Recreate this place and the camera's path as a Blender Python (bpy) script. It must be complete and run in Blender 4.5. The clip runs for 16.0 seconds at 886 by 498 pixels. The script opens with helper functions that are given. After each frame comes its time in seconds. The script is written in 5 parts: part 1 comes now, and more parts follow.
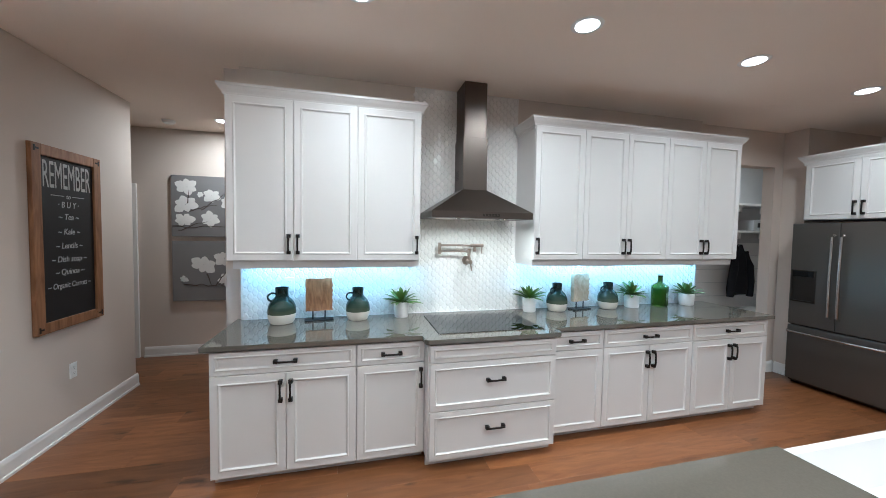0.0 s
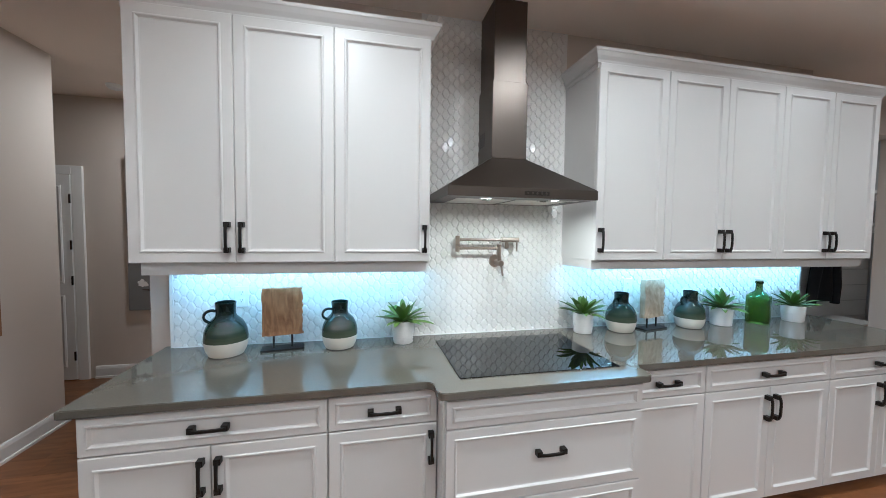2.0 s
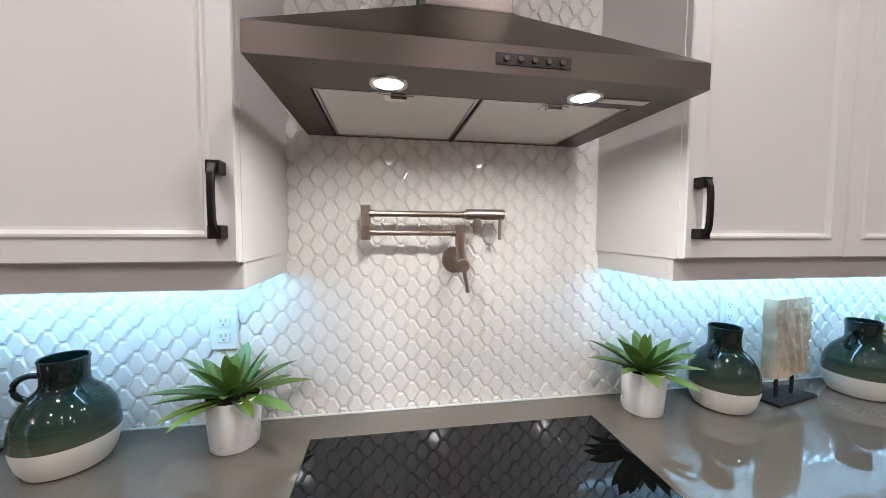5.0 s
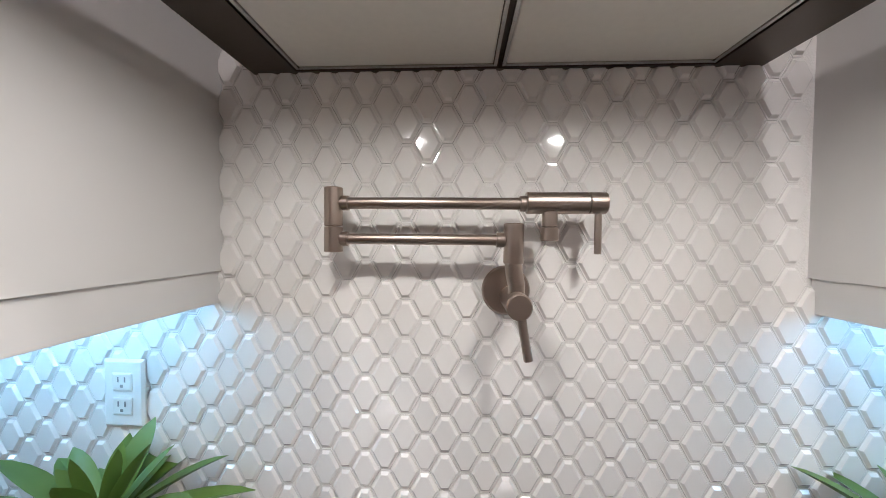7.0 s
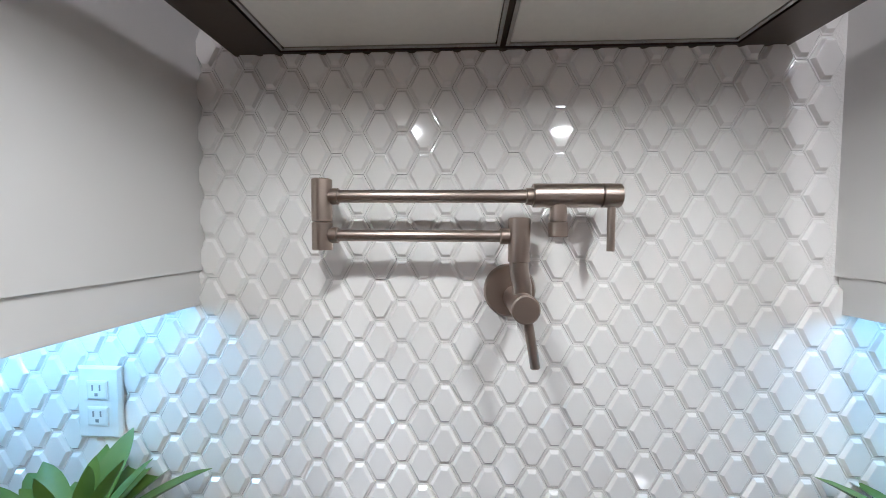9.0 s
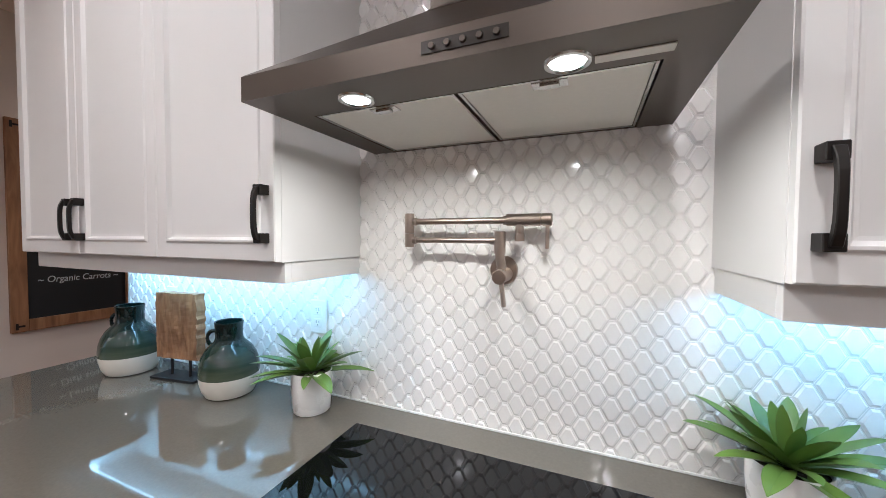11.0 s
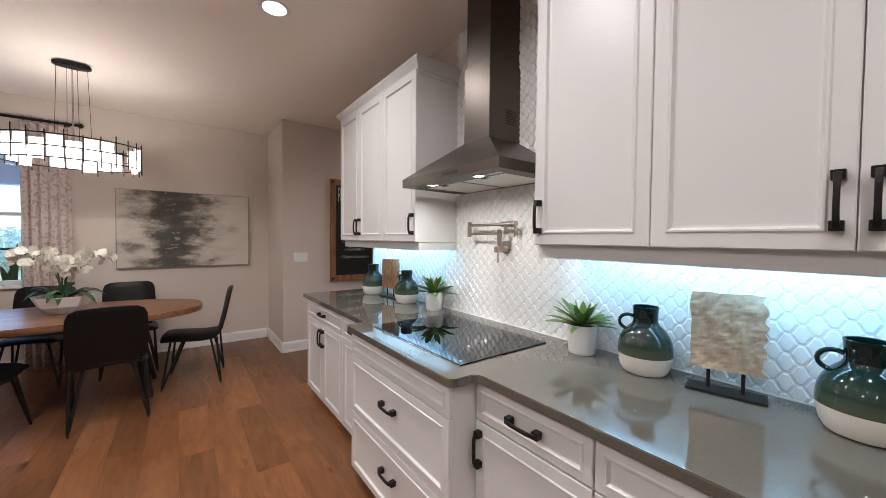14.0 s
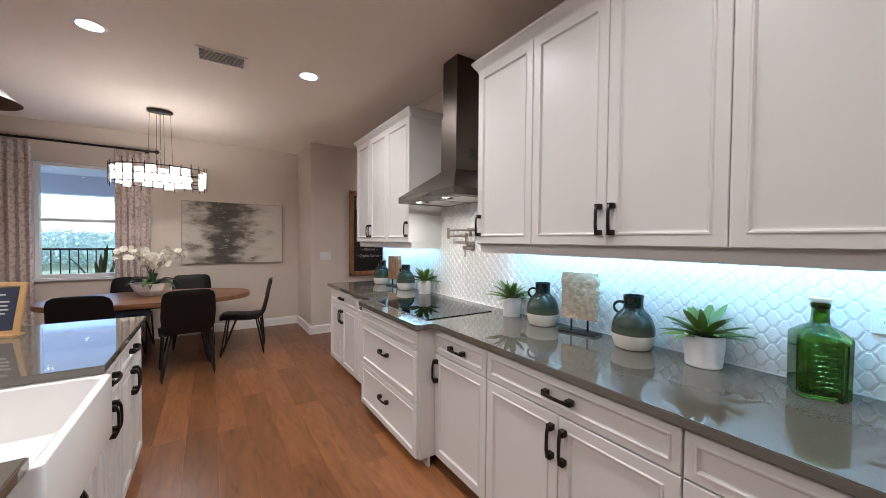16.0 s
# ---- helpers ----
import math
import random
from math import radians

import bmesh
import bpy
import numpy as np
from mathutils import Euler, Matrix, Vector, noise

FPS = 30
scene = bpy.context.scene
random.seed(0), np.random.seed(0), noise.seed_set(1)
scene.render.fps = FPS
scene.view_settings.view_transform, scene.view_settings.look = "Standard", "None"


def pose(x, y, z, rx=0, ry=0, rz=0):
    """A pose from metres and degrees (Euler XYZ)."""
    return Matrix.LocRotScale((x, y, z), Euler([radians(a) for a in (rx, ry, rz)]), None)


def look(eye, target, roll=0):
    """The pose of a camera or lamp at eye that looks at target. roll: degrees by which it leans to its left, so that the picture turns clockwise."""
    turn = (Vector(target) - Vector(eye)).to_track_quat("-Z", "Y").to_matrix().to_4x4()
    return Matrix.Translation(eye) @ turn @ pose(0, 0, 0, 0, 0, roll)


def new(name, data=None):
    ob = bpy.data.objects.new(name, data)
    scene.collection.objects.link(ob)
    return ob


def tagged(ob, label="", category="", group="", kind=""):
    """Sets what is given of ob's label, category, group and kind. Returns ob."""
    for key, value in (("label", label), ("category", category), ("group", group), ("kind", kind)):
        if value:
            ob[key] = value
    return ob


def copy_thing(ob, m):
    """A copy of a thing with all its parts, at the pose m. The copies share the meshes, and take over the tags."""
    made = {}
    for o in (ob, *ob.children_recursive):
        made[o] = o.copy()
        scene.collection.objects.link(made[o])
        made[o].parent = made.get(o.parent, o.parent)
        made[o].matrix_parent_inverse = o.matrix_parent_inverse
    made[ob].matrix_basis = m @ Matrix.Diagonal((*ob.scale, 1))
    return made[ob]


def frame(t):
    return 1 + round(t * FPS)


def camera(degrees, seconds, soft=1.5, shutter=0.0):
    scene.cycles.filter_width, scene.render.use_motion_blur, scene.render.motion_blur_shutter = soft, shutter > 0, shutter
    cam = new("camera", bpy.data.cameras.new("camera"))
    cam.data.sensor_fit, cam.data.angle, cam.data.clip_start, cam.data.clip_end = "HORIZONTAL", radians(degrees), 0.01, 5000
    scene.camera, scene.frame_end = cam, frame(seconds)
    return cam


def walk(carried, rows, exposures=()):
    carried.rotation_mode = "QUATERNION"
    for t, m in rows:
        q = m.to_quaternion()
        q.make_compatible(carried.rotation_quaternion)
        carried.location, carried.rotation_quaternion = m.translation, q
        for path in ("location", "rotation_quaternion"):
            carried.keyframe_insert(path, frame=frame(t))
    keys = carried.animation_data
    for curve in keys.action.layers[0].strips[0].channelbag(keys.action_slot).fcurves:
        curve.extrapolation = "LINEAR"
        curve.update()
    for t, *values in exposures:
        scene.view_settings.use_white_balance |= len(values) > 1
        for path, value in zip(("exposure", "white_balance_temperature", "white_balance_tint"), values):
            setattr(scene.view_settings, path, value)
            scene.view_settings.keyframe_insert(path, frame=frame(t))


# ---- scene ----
cam = camera(103.0, 16.0, 0.65)
PATH = [
    (0, (-0.967, -3.01, 1.578), (-0.479, -1.072, 1.49), 0.9),
    (0.5, (-0.94, -2.83, 1.562), (-0.456, -0.892, 1.471), 0.8),
    (1, (-0.909, -2.608, 1.567), (-0.466, -0.658, 1.471), 0.8),
    (1.5, (-0.887, -2.361, 1.560), (-0.460, -0.409, 1.467), 0.8),
    (2, (-0.801, -2.14, 1.525), (-0.372, -0.189, 1.426), 0.7),
    (2.5, (-0.685, -1.954, 1.497), (-0.26, -0.002, 1.403), 0.7),
    (3, (-0.596, -1.754, 1.471), (-0.155, 0.195, 1.379), 0.9),
    (3.5, (-0.517, -1.571, 1.453), (-0.068, 0.376, 1.359), 0.9),
    (3.7, (-0.462, -1.502, 1.447), (-0.014, 0.445, 1.347), 0.85),
    (5.8, (-0.117, -0.858, 1.426), (0.012, 1.135, 1.319), 0.5),
    (6, (-0.095, -0.805, 1.417), (-0.027, 1.193, 1.346), 0.6),
    (6.5, (-0.074, -0.696, 1.421), (-0.12, 1.303, 1.358), 0.5),
    (7, (-0.076, -0.613, 1.427), (-0.182, 1.384, 1.369), 0.5),
    (7.5, (-0.083, -0.531, 1.426), (-0.186, 1.466, 1.36), 0.5),
    (8, (-0.088, -0.471, 1.419), (-0.173, 1.526, 1.351), 0.5),
    (8.5, (-0.084, -0.501, 1.427), (-0.177, 1.495, 1.345), 0.3),
    (8.7, (-0.082, -0.526, 1.428), (-0.171, 1.47, 1.343), 0.3),
    (11, (0.214, -0.998, 1.433), (-0.559, 0.846, 1.369), 0.3),
    (11.5, (0.419, -1.13, 1.409), (-0.69, 0.533, 1.357), 0.5),
    (12, (0.592, -1.27, 1.38), (-0.676, 0.275, 1.331), 0.4),
    (12.5, (0.781, -1.381, 1.391), (-0.577, 0.086, 1.322), 0.4),
    (13, (0.996, -1.446, 1.396), (-0.468, -0.085, 1.325), 0.4),
    (13.5, (1.21, -1.533, 1.386), (-0.348, -0.28, 1.323), 0.5),
    (14, (1.444, -1.587, 1.392), (-0.159, -0.393, 1.335), 0.5),
    (14.5, (1.678, -1.64, 1.388), (0.051, -0.479, 1.329), 0.5),
    (15, (1.874, -1.703, 1.387), (0.216, -0.586, 1.329), 0.5),
    (15.5, (2.058, -1.757, 1.388), (0.394, -0.648, 1.331), 0.5),
    (16, (2.264, -1.826, 1.386), (0.595, -0.725, 1.341), 0.5),
]
EXPOSURES = [(0.0, 1.46, 4750, -4), (3.5, 1.02, 5050, 0), (6.0, 0.9, 5500, 10), (7.0, 0.7, 5400, 9), (8.0, 0.80, 5150, 6), (8.5, 0.8, 5000, 5), (11.5, 1.15, 5250, 6), (16.0, 1.14, 5350, 5)]
walk(cam, [(t, look(eye, target, roll)) for t, eye, target, roll in PATH], EXPOSURES)

# ---- world and large lights ----
world = bpy.data.worlds.new("world")
scene.world = world
world.use_nodes = True
wn = world.node_tree
sky = wn.nodes.new("ShaderNodeTexSky")
sky.sky_type, sky.sun_disc = "NISHITA", False
sky.sun_elevation, sky.sun_rotation = radians(37), radians(183)
wn.links.new(sky.outputs["Color"], wn.nodes["Background"].inputs["Color"])
wn.nodes["Background"].inputs["Strength"].default_value = 0.15
sun = new("sun", bpy.data.lights.new("sun", "SUN"))
sun.data.energy, sun.data.angle, sun.data.color = 5.0, radians(3), (1.0, 0.95, 0.88)
sun.matrix_world = look((0, 0, 8), (0.3, 6.4, 3.2))

WARM = (1.0, 0.83, 0.70)
COOL = (0.47, 0.785, 1.0)


def area(name, m, sx, sy, watts, colour, shape="RECTANGLE", spread=180):
    lamp = new(name, bpy.data.lights.new(name, "AREA"))
    lamp.data.shape, lamp.data.size, lamp.data.size_y = shape, sx, sy
    lamp.data.energy, lamp.data.color, lamp.data.spread = watts, colour, radians(spread)
    lamp.matrix_world = m
    return lamp


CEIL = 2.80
# The last five are unseen, added to carry the grid on and light the fronts.
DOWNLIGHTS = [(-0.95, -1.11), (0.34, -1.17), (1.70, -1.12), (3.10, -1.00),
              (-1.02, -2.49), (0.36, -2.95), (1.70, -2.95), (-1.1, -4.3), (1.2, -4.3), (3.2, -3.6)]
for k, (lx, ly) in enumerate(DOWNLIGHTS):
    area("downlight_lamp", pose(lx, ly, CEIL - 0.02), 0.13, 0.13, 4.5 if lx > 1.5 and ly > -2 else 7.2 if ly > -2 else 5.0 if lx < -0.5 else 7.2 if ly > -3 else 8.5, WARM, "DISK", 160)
area("strip_lamp", pose(-1.14, -0.21, 1.350, 68), 1.22, 0.03, 2.2, COOL)
area("strip_lamp", pose(1.56, -0.21, 1.350, 68), 2.08, 0.03, 3.7, COOL)
for lx in (-0.205, 0.177):
    area("hood_lamp", pose(lx, -0.431, 1.691, 2), 0.04, 0.04, 1.24, (1.0, 0.85, 0.68), "DISK", 160)
# Fill added to brighten the hall; no such source is seen there.
area("hall_fill", pose(-2.4, 1.5, CEIL - 0.02), 0.15, 0.15, 8, WARM, "DISK")
# Added fill without a fixture, so the view through the opening is lit.
area("mudroom_fill", pose(4.2, 0.75, CEIL - 0.02), 0.15, 0.15, 4.5, (1.0, 0.86, 0.74), "DISK")
for ly in (-2.45, -2.11):
    bulb = new("chandelier_lamp", bpy.data.lights.new("chandelier_lamp", "POINT"))
    bulb.data.energy, bulb.data.color, bulb.data.shadow_soft_size = 6.0, (1.0, 0.82, 0.66), 0.025
    bulb.location = (-2.69, ly, 2.07)

area("window_lamp", pose(-3.995, -3.19, 1.60, 0, -90, 0), 1.36, 0.76, 1.7, (0.40, 0.60, 1.0))


# ---- materials ----
def mat(name, colour, rough=0.5, metal=0.0, vary=0.06, scale=6.0, bump=0.0, bump_scale=60.0, **extra):
    """A procedural surface: colour mottled at two scales, roughness that wanders, fine relief."""
    m = bpy.data.materials.new(name)
    m.use_nodes = True
    nt = m.node_tree
    b = nt.nodes["Principled BSDF"]
    b.inputs["Metallic"].default_value = metal
    tc = nt.nodes.new("ShaderNodeTexCoord")
    n1 = nt.nodes.new("ShaderNodeTexNoise")
    n1.inputs["Scale"].default_value, n1.inputs["Detail"].default_value = scale, 6
    nt.links.new(tc.outputs["Object"], n1.inputs["Vector"])
    mix = nt.nodes.new("ShaderNodeMix")
    mix.data_type = "RGBA"
    mix.inputs[6].default_value = (*[c * (1 - vary) for c in colour], 1)
    mix.inputs[7].default_value = (*[min(1, c * (1 + vary)) for c in colour], 1)
    nt.links.new(n1.outputs["Fac"], mix.inputs[0])
    nt.links.new(mix.outputs[2], b.inputs["Base Color"])
    mr = nt.nodes.new("ShaderNodeMapRange")
    mr.inputs["To Min"].default_value, mr.inputs["To Max"].default_value = rough * 0.85, min(1, rough * 1.15)
    nt.links.new(n1.outputs["Fac"], mr.inputs["Value"])
    nt.links.new(mr.outputs["Result"], b.inputs["Roughness"])
    if bump:
        n2 = nt.nodes.new("ShaderNodeTexNoise")
        n2.inputs["Scale"].default_value, n2.inputs["Detail"].default_value = bump_scale, 4
        nt.links.new(tc.outputs["Object"], n2.inputs["Vector"])
        bp = nt.nodes.new("ShaderNodeBump")
        bp.inputs["Strength"].default_value, bp.inputs["Distance"].default_value = bump, 0.004
        nt.links.new(n2.outputs["Fac"], bp.inputs["Height"])
        nt.links.new(bp.outputs["Normal"], b.inputs["Normal"])
    for key, value in extra.items():
        b.inputs[key.replace("_", " ")].default_value = value
    return m


def ramp_node(nt, stops):
    r = nt.nodes.new("ShaderNodeValToRGB")
    e = r.color_ramp.elements
    while len(e) < len(stops):
        e.new(0.5)
    for el, (p, c) in zip(e, stops):
        el.position, el.color = p, (*c, 1)
    return r


def wood(name, dark, light, rough=0.4, stretch=(1, 9, 9), per_object=0.0, knots=0.0, scale=2.5, bump=0.15):
    """Grain drawn out along the local x axis (or as stretch says), with a tone of its own for each piece."""
    m = bpy.data.materials.new(name)
    m.use_nodes = True
    nt = m.node_tree
    b = nt.nodes["Principled BSDF"]
    tc = nt.nodes.new("ShaderNodeTexCoord")
    info = nt.nodes.new("ShaderNodeObjectInfo")
    geo = nt.nodes.new("ShaderNodeNewGeometry")
    add = nt.nodes.new("ShaderNodeMath")
    nt.links.new(info.outputs["Random"], add.inputs[0])
    nt.links.new(geo.outputs["Random Per Island"], add.inputs[1])
    mp = nt.nodes.new("ShaderNodeMapping")
    mp.inputs["Scale"].default_value = stretch
    nt.links.new(tc.outputs["Object"], mp.inputs["Vector"])
    off = nt.nodes.new("ShaderNodeVectorMath")
    off.operation = "ADD"
    sc = nt.nodes.new("ShaderNodeMath")
    sc.operation = "MULTIPLY"
    sc.inputs[1].default_value = 37.0
    nt.links.new(add.outputs[0], sc.inputs[0])
    nt.links.new(mp.outputs["Vector"], off.inputs[0])
    nt.links.new(sc.outputs[0], off.inputs[1])
    n1 = nt.nodes.new("ShaderNodeTexNoise")
    n1.inputs["Scale"].default_value, n1.inputs["Detail"].default_value, n1.inputs["Distortion"].default_value = scale, 8, 1.2
    nt.links.new(off.outputs["Vector"], n1.inputs["Vector"])
    r = ramp_node(nt, [(0.25, dark), (0.5, tuple((a + c) / 2 for a, c in zip(dark, light))), (0.75, light)])
    nt.links.new(n1.outputs["Fac"], r.inputs["Fac"])
    last = r.outputs["Color"]
    if per_object:
        fr = nt.nodes.new("ShaderNodeMath")
        fr.operation = "FRACT"
        nt.links.new(add.outputs[0], fr.inputs[0])
        mr = nt.nodes.new("ShaderNodeMapRange")
        mr.inputs["To Min"].default_value, mr.inputs["To Max"].default_value = 1 - per_object, 1 + per_object
        nt.links.new(fr.outputs[0], mr.inputs["Value"])
        mul = nt.nodes.new("ShaderNodeVectorMath")
        mul.operation = "SCALE"
        nt.links.new(last, mul.inputs[0])
        nt.links.new(mr.outputs["Result"], mul.inputs["Scale"])
        last = mul.outputs["Vector"]
    if knots:
        v = nt.nodes.new("ShaderNodeTexNoise")
        v.inputs["Scale"].default_value, v.inputs["Detail"].default_value = 2.7, 3
        mp2 = nt.nodes.new("ShaderNodeMapping")
        mp2.inputs["Scale"].default_value = tuple(1 + 0.45 * (s - 1) for s in stretch)
        nt.links.new(tc.outputs["Object"], mp2.inputs["Vector"])
        off2 = nt.nodes.new("ShaderNodeVectorMath")
        off2.operation = "ADD"
        nt.links.new(mp2.outputs["Vector"], off2.inputs[0])
        nt.links.new(sc.outputs[0], off2.inputs[1])
        nt.links.new(off2.outputs["Vector"], v.inputs["Vector"])
        kr = ramp_node(nt, [(0.645, (1, 1, 1)), (0.74, (1 - knots,) * 3)])
        nt.links.new(v.outputs["Fac"], kr.inputs["Fac"])
        mu = nt.nodes.new("ShaderNodeVectorMath")
        mu.operation = "MULTIPLY"
        nt.links.new(last, mu.inputs[0])
        nt.links.new(kr.outputs["Color"], mu.inputs[1])
        last = mu.outputs["Vector"]
    nt.links.new(last, b.inputs["Base Color"])
    mr2 = nt.nodes.new("ShaderNodeMapRange")
    mr2.inputs["To Min"].default_value, mr2.inputs["To Max"].default_value = rough * 1.2, rough * 0.85
    nt.links.new(n1.outputs["Fac"], mr2.inputs["Value"])
    nt.links.new(mr2.outputs["Result"], b.inputs["Roughness"])
    bp = nt.nodes.new("ShaderNodeBump")
    bp.inputs["Strength"].default_value, bp.inputs["Distance"].default_value = bump, 0.003
    nt.links.new(n1.outputs["Fac"], bp.inputs["Height"])
    nt.links.new(bp.outputs["Normal"], b.inputs["Normal"])
    return m


def glow(name, colour, strength):
    m = bpy.data.materials.new(name)
    m.use_nodes = True
    b = m.node_tree.nodes["Principled BSDF"]
    b.inputs["Base Color"].default_value = (*colour, 1)
    b.inputs["Emission Color"].default_value = (*colour, 1)
    b.inputs["Emission Strength"].default_value = strength
    return m


def glass(name, colour, rough=0.02):
    return mat(name, colour, rough, vary=0.02, Transmission_Weight=1.0, IOR=1.45)


M_WALL = mat("wall_paint", (0.61, 0.535, 0.465), 0.75, vary=0.035, scale=2.0, bump=0.08, bump_scale=220)
M_CEIL = mat("ceiling_paint", (0.88, 0.785, 0.69), 0.85, vary=0.03, scale=1.5, bump=0.15, bump_scale=160)
M_TRIM = mat("trim_paint", (0.80, 0.78, 0.75), 0.35, vary=0.02, scale=5)
M_CAB = mat("cabinet_paint", (0.67, 0.655, 0.635), 0.38, vary=0.02, scale=4, bump=0.02, bump_scale=120)
M_COUNTER = mat("quartz", (0.119, 0.108, 0.087), 0.04, vary=0.14, scale=160, IOR=1.8)
M_TILE = mat("glazed_tile", (0.82, 0.80, 0.77), 0.10, vary=0.02, scale=14, bump=0.05, bump_scale=45, Coat_Weight=0.4)
M_GROUT = mat("grout", (0.76, 0.74, 0.71), 0.8, bump=0.3, bump_scale=300)
M_BRONZE = mat("dark_bronze", (0.018, 0.015, 0.013), 0.42, metal=0.6, vary=0.2, scale=20)
M_STEEL = mat("slate_steel", (0.118, 0.100, 0.085), 0.38, metal=1.0, vary=0.06, scale=3)
M_STEELDK = mat("dark_steel", (0.05, 0.045, 0.04), 0.35, metal=0.8, vary=0.06, scale=3)
M_FILTER = mat("filter_mesh", (0.74, 0.71, 0.65), 0.5, metal=0.15, vary=0.05, scale=90)
M_NICKEL = mat("brushed_nickel", (0.40, 0.335, 0.285), 0.33, metal=1.0, vary=0.08, scale=30)
M_CHROME = mat("bright_steel", (0.60, 0.59, 0.57), 0.22, metal=1.0, vary=0.05)
M_BLACKGLASS = mat("ceramic_glass", (0.003, 0.003, 0.0035), 0.014, vary=0.1, Specular_IOR_Level=0.4)
M_BLACK = mat("black_metal", (0.012, 0.011, 0.011), 0.45, metal=0.3, vary=0.2)
M_LEATHER = mat("black_leather", (0.0045, 0.004, 0.004), 0.42, vary=0.25, scale=12, bump=0.25, bump_scale=180, Specular_IOR_Level=0.3)
M_PLASTIC = mat("white_plastic", (0.80, 0.80, 0.78), 0.35, vary=0.01)
M_SLOT = mat("socket_slots", (0.26, 0.26, 0.26), 0.6)
M_CERAMIC = mat("white_ceramic", (0.80, 0.79, 0.77), 0.28, vary=0.02, bump=0.03)
M_SINK = mat("fireclay", (0.82, 0.81, 0.79), 0.10, vary=0.01)
M_CREAM = mat("cream_glaze", (0.66, 0.62, 0.54), 0.45, vary=0.06, scale=25, bump=0.1, bump_scale=90)


def jug_glaze():
    """A poured glaze that runs from near-black green at the neck to a streaked sage band above the cream base."""
    m = mat("green_glaze", (0.02, 0.04, 0.03), 0.07, vary=0.2, scale=9)
    nt = m.node_tree
    sep = nt.nodes.new("ShaderNodeSeparateXYZ")
    mp = nt.nodes.new("ShaderNodeMapping")
    mp.inputs["Scale"].default_value = (5, 5, 70)
    nz = nt.nodes.new("ShaderNodeTexNoise")
    nz.inputs["Scale"].default_value, nz.inputs["Detail"].default_value = 1.4, 5
    tc = nt.nodes["Texture Coordinate"]
    nt.links.new(tc.outputs["Object"], sep.inputs["Vector"])
    nt.links.new(tc.outputs["Object"], mp.inputs["Vector"])
    nt.links.new(mp.outputs["Vector"], nz.inputs["Vector"])
    ad = nt.nodes.new("ShaderNodeMath")
    ad.operation = "MULTIPLY_ADD"
    ad.inputs[1].default_value = 0.055
    nt.links.new(nz.outputs["Fac"], ad.inputs[0])
    nt.links.new(sep.outputs["Z"], ad.inputs[2])
    mr = nt.nodes.new("ShaderNodeMapRange")
    mr.inputs["From Min"].default_value, mr.inputs["From Max"].default_value = 0.09, 0.27
    nt.links.new(ad.outputs[0], mr.inputs["Value"])
    r = ramp_node(nt, [(0.0, (0.080, 0.092, 0.062)), (0.16, (0.050, 0.066, 0.042)), (0.26, (0.026, 0.044, 0.030)), (0.48, (0.010, 0.028, 0.020)), (0.75, (0.005, 0.014, 0.012))])
    nt.links.new(mr.outputs["Result"], r.inputs["Fac"])
    nt.links.new(r.outputs["Color"], nt.nodes["Principled BSDF"].inputs["Base Color"])
    return m


M_GREEN = jug_glaze()
M_SOIL = mat("soil", (0.018, 0.013, 0.009), 0.95, vary=0.4, scale=60, bump=0.9, bump_scale=120)
M_LEAF = mat("succulent_leaf", (0.108, 0.180, 0.033), 0.38, vary=0.45, scale=14)
M_LEAFDK = mat("dark_leaf", (0.030, 0.075, 0.020), 0.40, vary=0.3, scale=14)
M_PETAL = mat("orchid_petal", (0.78, 0.74, 0.64), 0.6, vary=0.06, scale=20)
M_BOTTLE = glass("green_glass", (0.24, 0.37, 0.08), 0.05)
M_PANE = glass("window_glass", (0.95, 0.97, 0.98), 0.0)
M_CLEAR = mat("frosted_panel", (0.95, 0.88, 0.80), 0.3, vary=0.05, Emission_Color=(1.0, 0.80, 0.64, 1), Emission_Strength=2.5)
M_CORK = mat("cork", (0.60, 0.53, 0.40), 0.8, vary=0.2, scale=80)
M_CHALK = mat("chalk", (0.50, 0.50, 0.48), 0.9, vary=0.2, scale=70)
M_BOARD = mat("slate_board", (0.007, 0.007, 0.007), 0.6, vary=0.4, scale=5, bump=0.05)
M_CURTAIN = mat("curtain_cloth", (0.58, 0.50, 0.46), 0.9, vary=0.1, scale=9, bump=0.3, bump_scale=300)
cn = M_CURTAIN.node_tree
sprig = cn.nodes.new("ShaderNodeTexNoise")
sprig.inputs["Scale"].default_value, sprig.inputs["Detail"].default_value = 30, 2
sprig_ramp = ramp_node(cn, [(0.52, (0.62, 0.54, 0.50)), (0.58, (0.42, 0.33, 0.29)), (0.66, (0.50, 0.40, 0.35))])
cn.links.new(cn.nodes["Texture Coordinate"].outputs["Object"], sprig.inputs["Vector"])
cn.links.new(sprig.outputs["Fac"], sprig_ramp.inputs["Fac"])
cn.links.new(sprig_ramp.outputs["Color"], cn.nodes["Principled BSDF"].inputs["Base Color"])
M_LAMP = glow("lamp_face", (1.0, 0.93, 0.86), 8)
M_FRIDGE = mat("slate_fridge", (0.135, 0.125, 0.112), 0.38, metal=0.75, vary=0.04, scale=2)
M_JACKET = mat("dark_cloth", (0.012, 0.012, 0.016), 0.95, vary=0.3, scale=30, bump=0.3, bump_scale=200)
M_FLOOR = wood("floor_wood", (0.132, 0.051, 0.018), (0.240, 0.102, 0.037), 0.30, (1.1, 6.5, 6.5), 0.32, 0.70, 2.6, 0.05)
M_TABLE = wood("table_wood", (0.14, 0.058, 0.024), (0.31, 0.15, 0.068), 0.30, (8, 1, 8), 0.1, 0.3)
